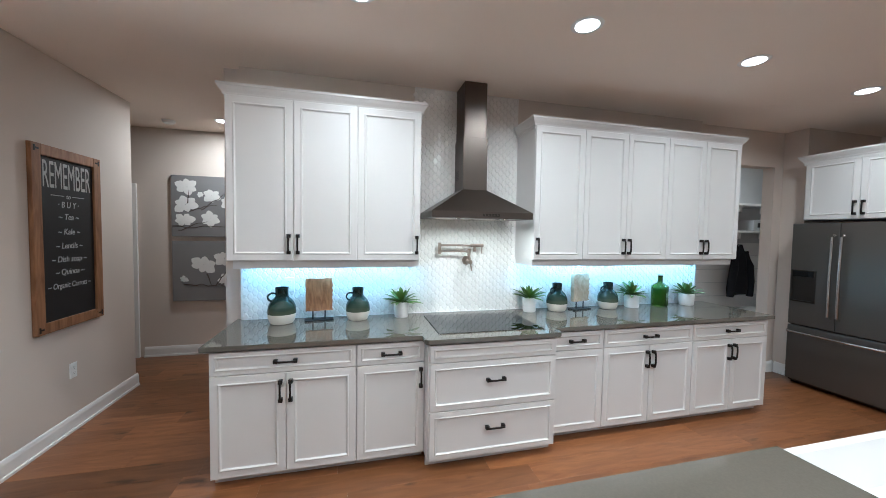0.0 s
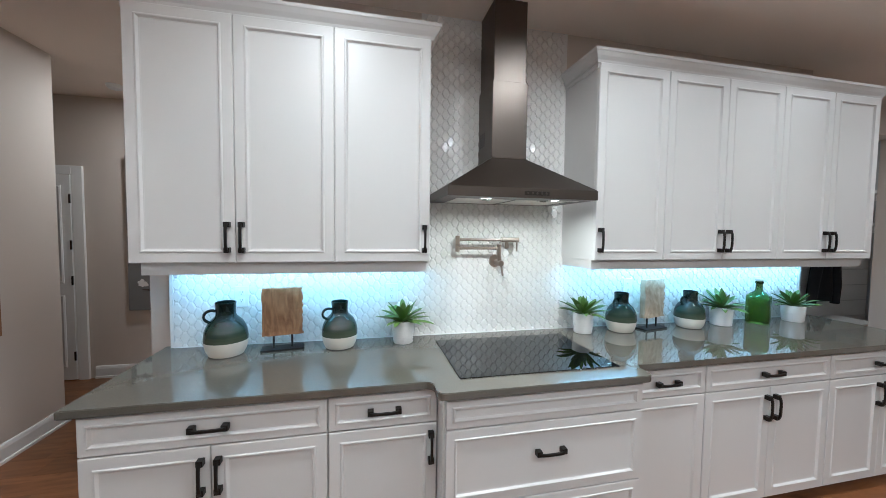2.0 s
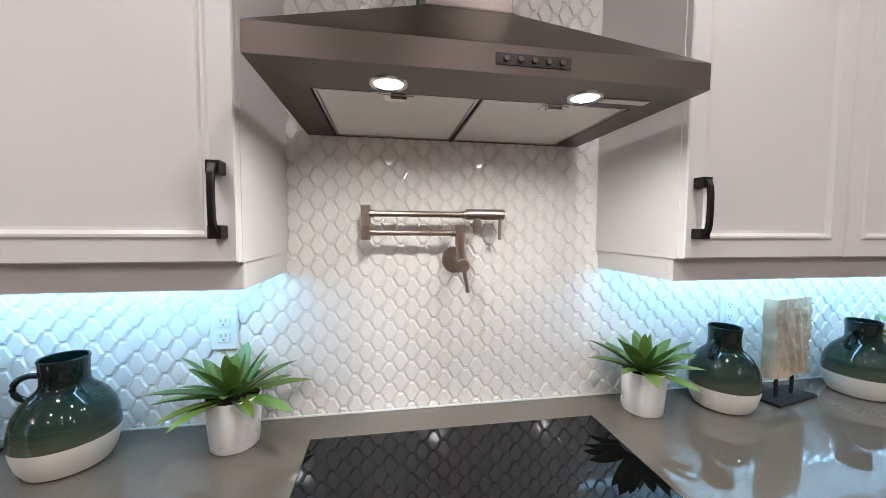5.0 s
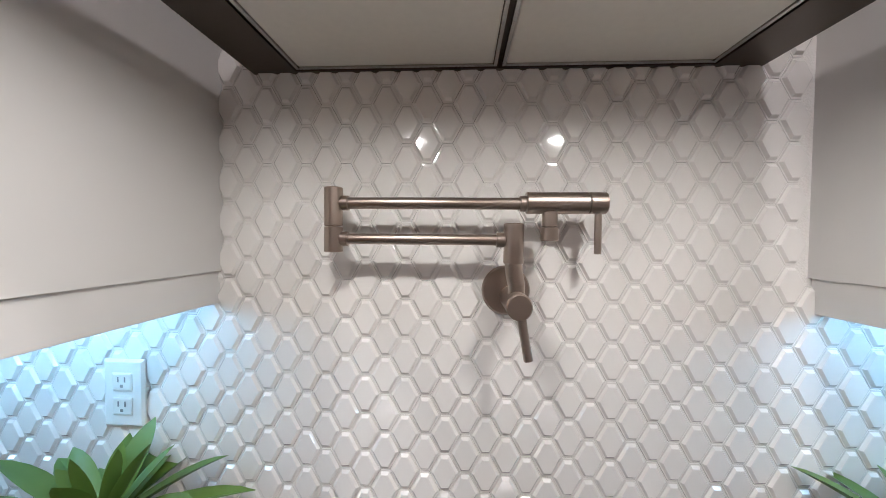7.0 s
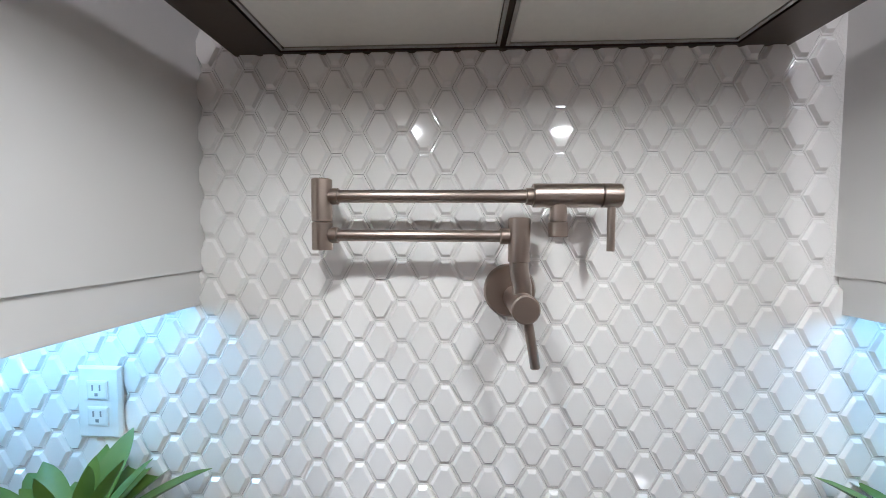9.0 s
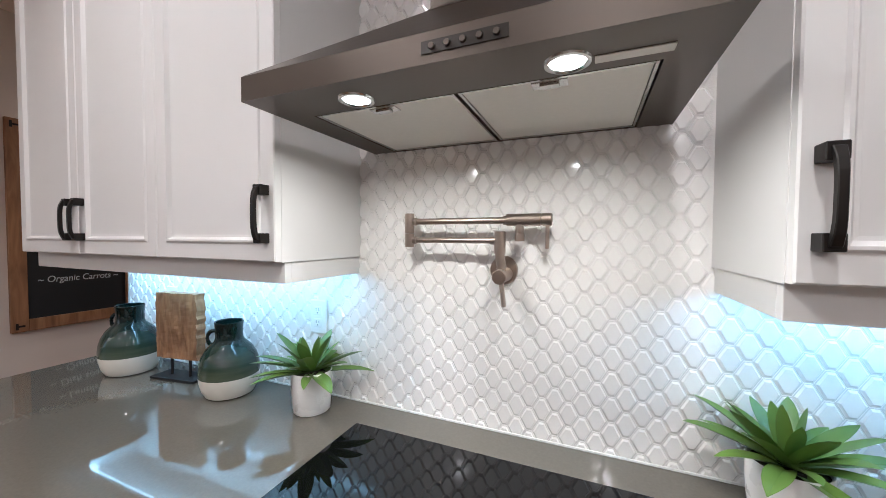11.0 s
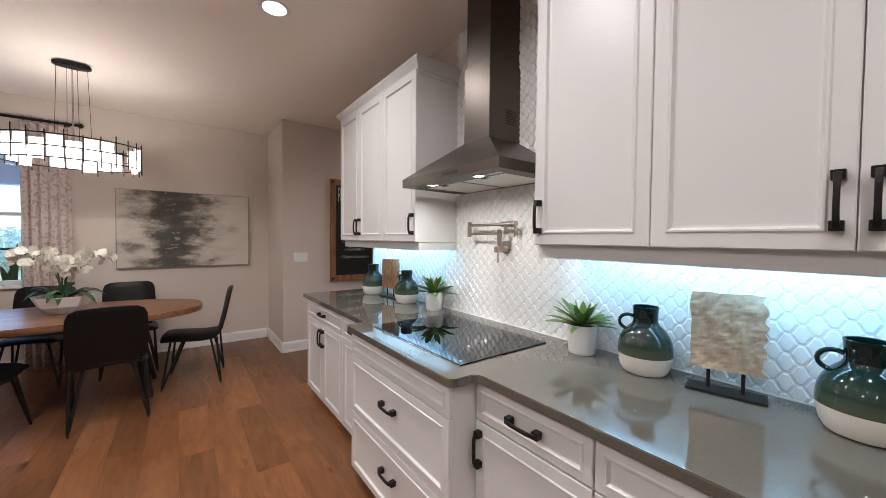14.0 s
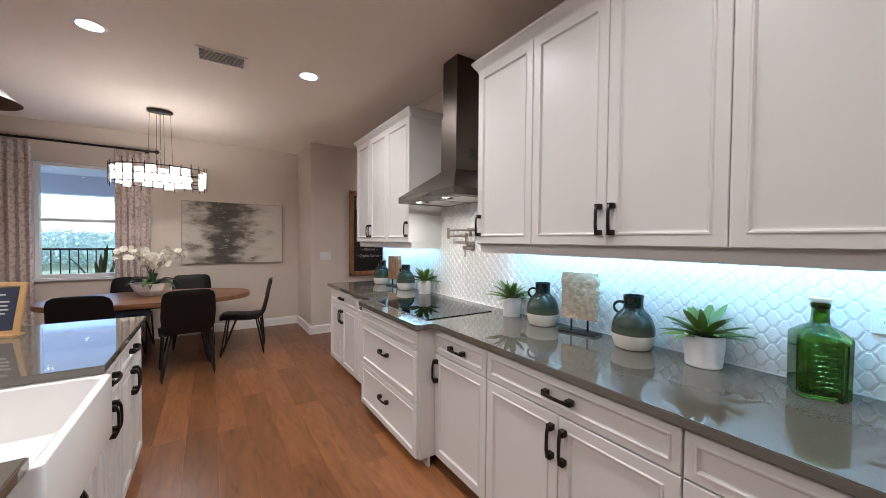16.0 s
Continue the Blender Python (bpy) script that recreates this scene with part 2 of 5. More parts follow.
M_FRAME = wood("frame_wood", (0.15, 0.062, 0.024), (0.38, 0.19, 0.084), 0.6, (8, 8, 1.2), 0.2, 0.5)
M_SLABDK = wood("walnut_slab", (0.17, 0.072, 0.027), (0.44, 0.235, 0.108), 0.5, (6, 6, 1.6), 0.1, 0.8, 5)
M_SLABLT = wood("driftwood_slab", (0.40, 0.31, 0.20), (0.66, 0.55, 0.40), 0.8, (2.4, 2.4, 1.6), 0.1, 0.55, 7, 1.0)
M_SIGN = wood("pine_sign", (0.42, 0.25, 0.10), (0.60, 0.38, 0.17), 0.5, (8, 8, 1.2))
M_NAVY = mat("navy_card", (0.025, 0.03, 0.06), 0.6)
# Far paler than leaves: haze and outdoor glare are put into this colour.
M_HAZETREES = mat("hazed_foliage", (0.60, 0.70, 0.66), 0.9, vary=0.2, scale=2)
M_PATIO = mat("patio_slab", (0.55, 0.55, 0.54), 0.8, vary=0.1)
# White paint made blue here: the sky's light is put into the colour.
M_LANAI = mat("lanai_skylit", (0.58, 0.68, 0.92), 0.7)


# ---- mesh helpers ----
def part(name, bm, material, parent=None, label="", smooth=False):
    me = bpy.data.meshes.new(name)
    bmesh.ops.recalc_face_normals(bm, faces=bm.faces)
    bm.to_mesh(me)
    bm.free()
    me.materials.append(material)
    if smooth:
        for p in me.polygons:
            p.use_smooth = True
        me.set_sharp_from_angle(angle=radians(38))
    ob = new(name, me)
    ob.parent = parent
    if label:
        ob["label"] = label
    return ob


def thing(name, m, label, category, group=""):
    ob = new(name)
    ob.empty_display_size = 0.05
    ob.matrix_world = m
    return tagged(ob, label, category, group)


def structure(ob, label=""):
    return tagged(ob, label, "", "", "structure")


def box(bm, x0, x1, y0, y1, z0, z1):
    v = [bm.verts.new((x, y, z)) for z in (z0, z1) for y in (y0, y1) for x in (x0, x1)]
    for f in ((0, 2, 3, 1), (4, 5, 7, 6), (0, 1, 5, 4), (2, 6, 7, 3), (0, 4, 6, 2), (1, 3, 7, 5)):
        bm.faces.new([v[i] for i in f])
    return v


def boxes(*dims, bevel=0.0, segs=2):
    bm = bmesh.new()
    for d in dims:
        box(bm, *d)
    if bevel:
        bmesh.ops.bevel(bm, geom=bm.edges[:], offset=bevel, segments=segs, affect="EDGES", profile=0.6)
    return bm


def lathe(profile, seg=40, bm=None):
    """Turns (radius, height) pairs about z."""
    bm = bm or bmesh.new()
    rings = []
    for r, z in profile:
        if r < 1e-5:
            rings.append([bm.verts.new((0, 0, z))])
        else:
            rings.append([bm.verts.new((r * math.cos(2 * math.pi * i / seg), r * math.sin(2 * math.pi * i / seg), z)) for i in range(seg)])
    for a, b in zip(rings, rings[1:]):
        for i in range(seg):
            j = (i + 1) % seg
            q = [a[i % len(a)], a[j % len(a)], b[j % len(b)], b[i % len(b)]]
            q = list(dict.fromkeys(q))
            if len(q) > 2:
                bm.faces.new(q)
    return bm


def tube(points, radius, seg=10, bm=None, close=False):
    """A round bar along points; radius may be a list."""
    bm = bm or bmesh.new()
    pts = [Vector(p) for p in points]
    n = len(pts)
    rings = []
    up = Vector((0, 0, 1))
    for i, p in enumerate(pts):
        d = (pts[(i + 1) % n] - pts[i - 1]) if close else (pts[min(i + 1, n - 1)] - pts[max(i - 1, 0)])
        d.normalize()
        ref = up if abs(d.dot(up)) < 0.95 else Vector((0, 1, 0))
        s = d.cross(ref).normalized()
        u = s.cross(d)
        r = radius[i] if isinstance(radius, (list, tuple)) else radius
        rings.append([bm.verts.new(p + s * r * math.cos(2 * math.pi * k / seg) + u * r * math.sin(2 * math.pi * k / seg)) for k in range(seg)])
    pairs = list(zip(rings, rings[1:])) + ([(rings[-1], rings[0])] if close else [])
    for a, b in pairs:
        for k in range(seg):
            bm.faces.new((a[k], a[(k + 1) % seg], b[(k + 1) % seg], b[k]))
    if not close:
        bm.faces.new(rings[0])
        bm.faces.new(rings[-1])
    return bm


def cyl(p0, p1, r, seg=20, bm=None, edge=0.0):
    """A bar from p0 to p1 with slightly eased ends."""
    p0, p1 = Vector(p0), Vector(p1)
    d = (p1 - p0).normalized()
    if edge:
        return tube([p0, p0 + d * 1e-4, p0 + d * edge, p1 - d * edge, p1 - d * 1e-4, p1], [r - edge, r - edge, r, r, r - edge, r - edge], seg, bm)
    return tube([p0, p1], r, seg, bm)


def extrude_outline(pts, z0, z1, bevel=0.0, segs=2):
    bm = bmesh.new()
    f = bm.faces.new([bm.verts.new((x, y, z0)) for x, y in pts])
    top = bmesh.ops.extrude_face_region(bm, geom=[f])
    bmesh.ops.translate(bm, vec=(0, 0, z1 - z0), verts=[v for v in top["geom"] if isinstance(v, bmesh.types.BMVert)])
    if bevel:
        es = [e for e in bm.edges if abs(e.verts[0].co.z - e.verts[1].co.z) < 1e-5]
        bmesh.ops.bevel(bm, geom=es, offset=bevel, segments=segs, affect="EDGES")
    return bm


def text_part(name, body, size, m, material, parent, shear=0.0, depth=0.0008):
    cu = bpy.data.curves.new(name, "FONT")
    cu.body, cu.size, cu.align_x, cu.align_y, cu.extrude, cu.shear = body, size, "CENTER", "CENTER", depth, shear
    tmp = bpy.data.objects.new(name, cu)
    me = bpy.data.meshes.new_from_object(tmp)
    bpy.data.objects.remove(tmp)
    bpy.data.curves.remove(cu)
    me.materials.append(material)
    ob = new(name, me)
    ob.parent = parent
    ob.matrix_local = m
    return ob


# ---- the large structure ----
def wall(name, dims, label="", material=M_WALL):
    return structure(part(name, boxes(*dims), material), label)


KY = -0.03         # the kitchen wall's face
wall("wall_kitchen", [(-1.93, 2.60, 0.03, 0.13, 0, CEIL), (-1.81, 2.57, KY, 0.03, 0, CEIL)], "warm grey painted wall behind the cabinets")
wall("wall_jut", [(-3.97, -3.088, -0.605, 1.11, 0, CEIL)], "warm grey painted wall with the chalkboard on it")
wall("wall_hall", [(-6.2, 1.2, 2.03, 2.2, 0, CEIL)], "grey painted hall wall")
wall("wall_hall_end", [(1.07, 1.2, 0.13, 2.03, 0, CEIL)], "grey painted hall end wall")
wall("wall_hall_side", [(-6.2, -6.06, 1.11, 2.03, 0, CEIL)], "grey painted hall end wall")
wall("wall_hall_near", [(-6.06, -3.97, 1.0, 1.11, 0, CEIL)], "grey painted hall side wall")
WY0, WY1, WZ0, WZ1 = -3.60, -2.78, 0.89, 2.31
wall("wall_dining", [(-4.11, -3.97, -6.6, WY0, 0, CEIL), (-4.11, -3.97, WY1, 1.0, 0, CEIL),
                     (-4.11, -3.97, WY0, WY1, 0, WZ0), (-4.11, -3.97, WY0, WY1, WZ1, CEIL)], "warm grey painted dining wall with a window opening")
wall("wall_back", [(-4.17, 5.2, -6.74, -6.6, 0, CEIL)], "warm grey painted wall")
wall("wall_east", [(5.06, 5.2, -6.6, -0.18, 0, CEIL)], "warm grey painted wall")
wall("wall_pantry", [(3.75, 3.88, 0.05, 0.17, 0, CEIL), (2.60, 3.75, 0.05, 0.17, 2.40, CEIL)], "warm grey painted wall with an opening to the mudroom")
wall("wall_fridge", [(3.88, 5.2, -0.18, 0.17, 0, CEIL)], "warm grey painted wall beside the fridge")
wall("wall_mudroom", [(2.60, 6.0, 1.30, 1.42, 0, CEIL), (2.60, 2.70, 0.171, 1.30, 0, CEIL), (5.9, 6.0, -0.18, 1.30, 0, CEIL), (5.2, 5.9, -0.18, -0.06, 0, CEIL)], "pale grey mudroom walls",
     mat("mudroom_paint", (0.56, 0.56, 0.56), 0.7))
structure(part("ceiling", boxes((-6.2, 6.0, -6.74, 2.2, CEIL, CEIL + 0.12)), M_CEIL), "beige painted ceiling")
structure(part("subfloor", boxes((-6.2, 6.0, -6.74, 2.2, -0.14, -0.012)), M_GROUT), "dark floor bed under the planks")


def baseboard(x0, y0, x1, y1, nx, ny, name="baseboard"):
    """A skirting from one floor point to another; n points into the room."""
    d = Vector((x1 - x0, y1 - y0, 0))
    n = Vector((nx, ny, 0))
    prof = [(0.0, 0.0), (0.022, 0.0), (0.022, 0.018), (0.014, 0.024), (0.014, 0.095), (0.010, 0.112), (0.006, 0.122), (0.0, 0.125)]
    bm = bmesh.new()
    a = [bm.verts.new(Vector((x0, y0, 0)) + n * p + Vector((0, 0, z))) for p, z in prof]
    b = [bm.verts.new(v.co + d) for v in a]
    k = len(prof)
    for i in range(k):
        bm.faces.new((a[i], a[(i + 1) % k], b[(i + 1) % k], b[i]))
    bm.faces.new(a), bm.faces.new(b)
    return structure(part(name, bm, M_TRIM), "white painted moulded baseboard")


baseboard(-3.088, -0.627, -3.088, 1.132, 1, 0)
baseboard(-3.97, -0.605, -3.066, -0.605, 0, -1)
baseboard(-3.97, -6.6, -3.97, -0.627, 1, 0)
baseboard(-3.46, 2.03, 1.07, 2.03, 0, -1)
baseboard(3.88, -0.18, 3.88, 0.028, -1, 0)
baseboard(3.75, 0.05, 3.88, 0.05, 0, -1)
baseboard(-3.97, 1.11, -3.088, 1.11, 0, 1)

# the hall door in its casing
door = structure(part("door_1", boxes((-4.36, -3.60, 1.99, 2.026, 0.012, 2.03), bevel=0.002), M_TRIM), "white painted panelled hall door, closed")


def frame_loft(bm, w, h, rings, m=Matrix()):
    """Concentric rectangles (inset, forward) about the origin in the xz plane, facing -y, closed by the last one."""
    loops = []
    for inset, fwd in rings:
        a, b = w / 2 - inset, h / 2 - inset
        loops.append([bm.verts.new(m @ Vector((x, -fwd, z))) for x, z in ((-a, -b), (a, -b), (a, b), (-a, b))])
    for p, q in zip(loops, loops[1:]):
        for i in range(4):
            bm.faces.new((p[i], p[(i + 1) % 4], q[(i + 1) % 4], q[i]))
    bm.faces.new(loops[-1])
    bm.faces.new(loops[0])
    return bm


for cz, ph in ((1.45, 0.95), (0.50, 0.72)):
    for cx in (-4.16, -3.80):
        part("door_panel", frame_loft(bmesh.new(), 0.26, ph, [(0, 0), (0, 0.006), (0.012, 0.012), (0.03, 0.003), (0.05, 0.003)], Matrix.Translation((cx, 1.99, cz))), M_TRIM, door)
for hz in (0.25, 1.0, 1.35, 1.8):
    part("hinge", boxes((-3.608, -3.595, 1.978, 1.99, hz - 0.045, hz + 0.045), bevel=0.002), M_BRONZE, door, "dark bronze hinge")
structure(part("trim", boxes((-3.595, -3.505, 2.00, 2.028, 0, 2.12), (-4.46, -4.37, 2.00, 2.028, 0, 2.12), (-4.37, -3.595, 2.00, 2.028, 2.035, 2.12), bevel=0.004), M_TRIM), "white door casing")

# window with its frame, sash and sill
win = structure(new("window_1"), "single-hung white window looking out on a patio")
win["kind"] = "structure"
part("window_frame", boxes((-4.09, -4.01, WY0, WY0 + 0.035, WZ0, WZ1), (-4.09, -4.01, WY1 - 0.035, WY1, WZ0, WZ1),
                           (-4.09, -4.01, WY0 + 0.035, WY1 - 0.035, WZ1 - 0.035, WZ1), (-4.09, -4.01, WY0 + 0.035, WY1 - 0.035, WZ0, WZ0 + 0.04)), M_TRIM, win)
part("sash_rail", boxes((-4.075, -4.025, WY0 + 0.036, WY1 - 0.036, 1.59, 1.625), bevel=0.003), M_TRIM, win)
pane = part("pane", boxes((-4.055, -4.049, WY0 + 0.036, WY1 - 0.036, WZ0 + 0.041, 1.589)), M_PANE, win)
pane.visible_shadow = False
pane = part("pane", boxes((-4.055, -4.049, WY0 + 0.036, WY1 - 0.036, 1.626, WZ1 - 0.036)), M_PANE, win)
pane.visible_shadow = False
part("window_sill", boxes((-4.006, -3.93, WY0 - 0.05, WY1 + 0.05, WZ0 - 0.035, WZ0), bevel=0.006), M_TRIM, win)


# ---- outside the window ----
# Grass tone lightened, so part of the outdoor brightness sits in its colour.
structure(part("ground", boxes((-90, -4.3, -60, 60, -0.5, -0.12)), mat("lawn", (0.22, 0.27, 0.18), 0.9, vary=0.4, scale=1.5)), "green lawn reaching into the distance")
structure(part("pavement", boxes((-8.2, -4.2, -7, 1, -0.12, -0.03)), M_PATIO), "pale concrete patio slab")
structure(part("patio_ceiling", boxes((-7.6, -4.18, -7, 1, 2.62, 2.75), (-7.9, -7.6, -7, 1, 2.25, 2.75)), M_LANAI), "white patio ceiling with a beam, coloured blue as if skylit")
fence = thing("fence", pose(-8.1, -3.0, -0.03), "black metal picket fence round the patio", "fence")
part("rail", boxes((-0.015, 0.015, -4, 4, 1.16, 1.20)), M_BLACK, fence)
part("rail", boxes((-0.015, 0.015, -4, 4, 0.10, 0.14)), M_BLACK, fence)
pk = None
for i in range(60):
    y = -3.95 + i * 0.134
    if pk is None:
        pk = part("picket", boxes((-0.009, 0.009, -0.009, 0.009, 0.0, 1.16)), M_BLACK, fence)
    else:
        o = new("picket", pk.data)
        o.parent = fence
        pk2 = o
    (pk if i == 0 else pk2).location = (0, y, 0)


def shrub_mass(name, cx, cy, w, d, h, n, material, label):
    """A far bank of trees made of many small leaf clumps with gaps."""
    rnd = random.Random(5)
    verts, faces = [], []
    for i in range(n):
        u, v = rnd.uniform(-1, 1), rnd.uniform(-1, 1)
        top = h * (0.62 + 0.38 * noise.noise((u * 4, v * 3, 1.7)))
        z = top * rnd.random() ** 0.6
        p = Vector((cx + d * v, cy + w * u, z))
        r = rnd.uniform(0.03, 0.10)
        for k in range(3):
            a = Vector((rnd.uniform(-1, 1), rnd.uniform(-1, 1), rnd.uniform(-1, 1))) * r
            b = Vector((rnd.uniform(-1, 1), rnd.uniform(-1, 1), rnd.uniform(-1, 1))) * r
            s = len(verts)
            verts += [p + a, p + b, p - a, p - b]
            faces.append((s, s + 1, s + 2, s + 3))
    me = bpy.data.meshes.new(name)
    me.from_pydata([tuple(v) for v in verts], [], faces)
    me.materials.append(material)
    return tagged(new(name, me), label, "trees", "", "stuff")


# The bank takes the foliage colour that has the haze painted in.
shrub_mass("far_trees", -26, -8, 30, 5, 2.4, 60000, M_HAZETREES, "distant bank of trees, paled for daylight haze")
bench = thing("patio_chair", pose(-7.0, -3.2, -0.03, 0, 0, 20), "reclined metal patio lounge chair on the slab", "chair")
part("seat", boxes((-0.7, 0.2, -0.3, 0.3, 0.34, 0.42), bevel=0.02), mat("patio_cushion", (0.55, 0.56, 0.56), 0.9), bench)
part("backrest", extrude_outline([(0.2, 0.36), (0.75, 0.85), (0.72, 0.92), (0.16, 0.42)], -0.3, 0.3), M_BLACK, bench).rotation_euler = (radians(90), 0, 0)
for sx in (-0.6, 0.15):
    for sy in (-0.27, 0.27):
        part("leg", boxes((sx - 0.015, sx + 0.015, sy - 0.015, sy + 0.015, 0, 0.35)), M_BLACK, bench)


# ---- kitchen cabinets ----
DOOR = [(0, 0), (0, 0.017), (0.003, 0.020), (0.044, 0.020), (0.048, 0.024), (0.053, 0.024), (0.060, 0.014), (0.066, 0.013)]
DRAWER = [(0, 0), (0, 0.017), (0.003, 0.020), (0.026, 0.020), (0.030, 0.024), (0.035, 0.024), (0.042, 0.014), (0.047, 0.013)]


def bow_handle(length):
    """A bow pull along x, standing out to -y, made of two square feet and an arched bar."""
    bm = bmesh.new()
    h = length / 2
    for s in (-1, 1):
        box(bm, s * h - 0.012, s * h + 0.012, -0.027, 0.0, -0.012, 0.012)
    secs = []
    n = 9
    for i in range(n):
        u = -1 + 2 * i / (n - 1)
        x, y = u * (h + 0.006), -0.024 - 0.010 * (1 - u ** 4)
        w = 0.0055 + 0.0015 * abs(u) ** 3
        secs.append([bm.verts.new((x, y + dy, dz)) for dy, dz in ((-0.006, -w), (0.004, -w), (0.004, w), (-0.006, w))])
    for a, b in zip(secs, secs[1:]):
        for k in range(4):
            bm.faces.new((a[k], a[(k + 1) % 4], b[(k + 1) % 4], b[k]))
    bm.faces.new(secs[0]), bm.faces.new(secs[-1])
    bmesh.ops.bevel(bm, geom=bm.edges[:], offset=0.0012, segments=1, affect="EDGES")
    return bm


def front(name, w, h, cx, y, cz, parent, rings=DOOR, handle=None, hlen=0.115):
    """A door or drawer front centred at cx, cz with its back at y; handle: (dx, dz, upright)."""
    ob = part(name, frame_loft(bmesh.new(), w, h, rings), M_CAB, parent)
    ob.location = (cx, y, cz)
    if handle:
        g = part("handle", bow_handle(hlen), M_BRONZE, ob, "dark bronze bow handle")
        g.location = (handle[0], -0.020, handle[1])
        g.rotation_euler = (0, radians(90 if handle[2] else 0), 0)
    return ob


CT = 0.89                   # worktop height
CB = CT - 0.032             # its underside
GAP = 0.003


def base_unit(x0, x1, yf, kind, label, hinge=0, drop=0.0, m=Matrix()):
    """A base cabinet from x0 to x1 with its case front at yf. kind: 'pair', 'single', 'drawers'."""
    w = x1 - x0
    t = thing("base_cabinet", m @ pose(x0 + w / 2, 0, 0), label, "cabinet", "base cabinets")
    part("body", boxes((-w / 2 + 0.0005, w / 2 - 0.0005, yf, -0.004, 0.062, CB)), M_CAB, t)
    part("toe_kick", boxes((-w / 2 + 0.001, w / 2 - 0.001, yf + 0.06, yf + 0.075, 0.0, 0.062)), M_CAB, t)
    if kind == "drawers":
        for z0, z1, hd in ((0.728, CB - 0.012, 0), (0.402, 0.722, 1), (0.070, 0.396, 1)):
            front("drawer_front", w - 0.02, z1 - z0, 0, yf, (z0 + z1) / 2, t, DRAWER if not hd else [(i * 0.8, f) for i, f in DOOR], (0, 0.03, 0) if hd else None)
        return t
    front("drawer_front", w - 2 * GAP, 0.142, 0, yf, CB - 0.012 - 0.071, t, DRAWER, (0, 0, 0))
    z0, z1 = 0.068, CB - 0.012 - 0.148
    if kind == "pair":
        dw = (w - 3 * GAP) / 2
        for s in (-1, 1):
            front("door", dw, z1 - z0, s * (dw + GAP) / 2, yf, (z0 + z1) / 2, t, DOOR, (-s * (dw / 2 - 0.028), (z1 - z0) / 2 - 0.11, 1))
    else:
        front("door", w - 2 * GAP, z1 - z0, 0, yf, (z0 + z1) / 2, t, DOOR, (hinge * (w / 2 - 0.030), (z1 - z0) / 2 - 0.10, 1))
    return t


WHITE = "white panelled base cabinet"
base_unit(-1.805, -0.950, -0.660, "pair", WHITE + ", two doors under one drawer")
base_unit(-0.950, -0.495, -0.660, "single", WHITE + ", one door under a drawer", 1)
base_unit(-0.495, 0.445, -0.782, "drawers", "white painted drawer cabinet standing forward under the cooktop")
base_unit(0.445, 0.930, -0.660, "single", WHITE + ", one door under a drawer", -1)
base_unit(0.930, 1.805, -0.660, "pair", WHITE + ", two doors under one drawer")
base_unit(1.805, 2.650, -0.660, "pair", WHITE + ", two doors under one drawer")


def worktop_outline(x0, x1, yb, yf, bx0, bx1, byf, r=0.035):
    def arc(cx, cy, a0, a1):
        return [(cx + r * math.cos(radians(a0 + (a1 - a0) * k / 5)), cy + r * math.sin(radians(a0 + (a1 - a0) * k / 5))) for k in range(6)]
    pts = [(x0, yb), (x0, yf)]
    pts += arc(bx0 - r, yf - r, 90, 0)
    pts += arc(bx0 + r, byf + r, 180, 270)
    pts += arc(bx1 - r, byf + r, 270, 360)
    pts += arc(bx1 + r, yf - r, 180, 90)
    return pts + [(x1, yf), (x1, yb)]


tagged(part("worktop", extrude_outline(worktop_outline(-1.845, 2.69, -0.001, -0.705, -0.522, 0.475, -0.825), CB, CT, 0.003), M_COUNTER),
       "polished dark grey quartz worktop with a forward step at the cooktop", "worktop")
cook = thing("cooktop", pose(-0.010, -0.438, CT), "flush black ceramic glass induction cooktop", "cooktop")
part("glass_plate", boxes((-0.394, 0.394, -0.272, 0.272, 0.0002, 0.006), bevel=0.0025), M_BLACKGLASS, cook)
part("edge_trim", boxes((-0.397, 0.397, -0.275, -0.2722, 0.0002, 0.004)), M_CHROME, cook, "thin steel edge trim")
part("control_dot", lathe([(0, 0), (0.008, 0), (0.008, 0.0004), (0, 0.0004)], 16), M_CHROME, cook).location = (0.36, -0.24, 0.0062)


def crown(x0, x1, yf, z, parent):
    """A crown moulding along the front and both returns."""
    prof = [(0.0, -0.035), (0.006, -0.035), (0.006, -0.012), (0.012, -0.010), (0.016, 0.004), (0.030, 0.022), (0.040, 0.040), (0.044, 0.044), (0.044, 0.060), (0.0, 0.060)]
    bm = bmesh.new()
    loops = []
    for p, q in prof:
        loops.append([bm.verts.new(c) for c in ((x0 - p, -0.003, z + q), (x0 - p, yf - p, z + q), (x1 + p, yf - p, z + q), (x1 + p, -0.003, z + q))])
    for a, b in zip(loops, loops[1:]):
        for i in range(3):
            bm.faces.new((a[i], a[i + 1], b[i + 1], b[i]))
    return part("crown_moulding", bm, M_CAB, parent)


UB, UT = 1.370, 2.482


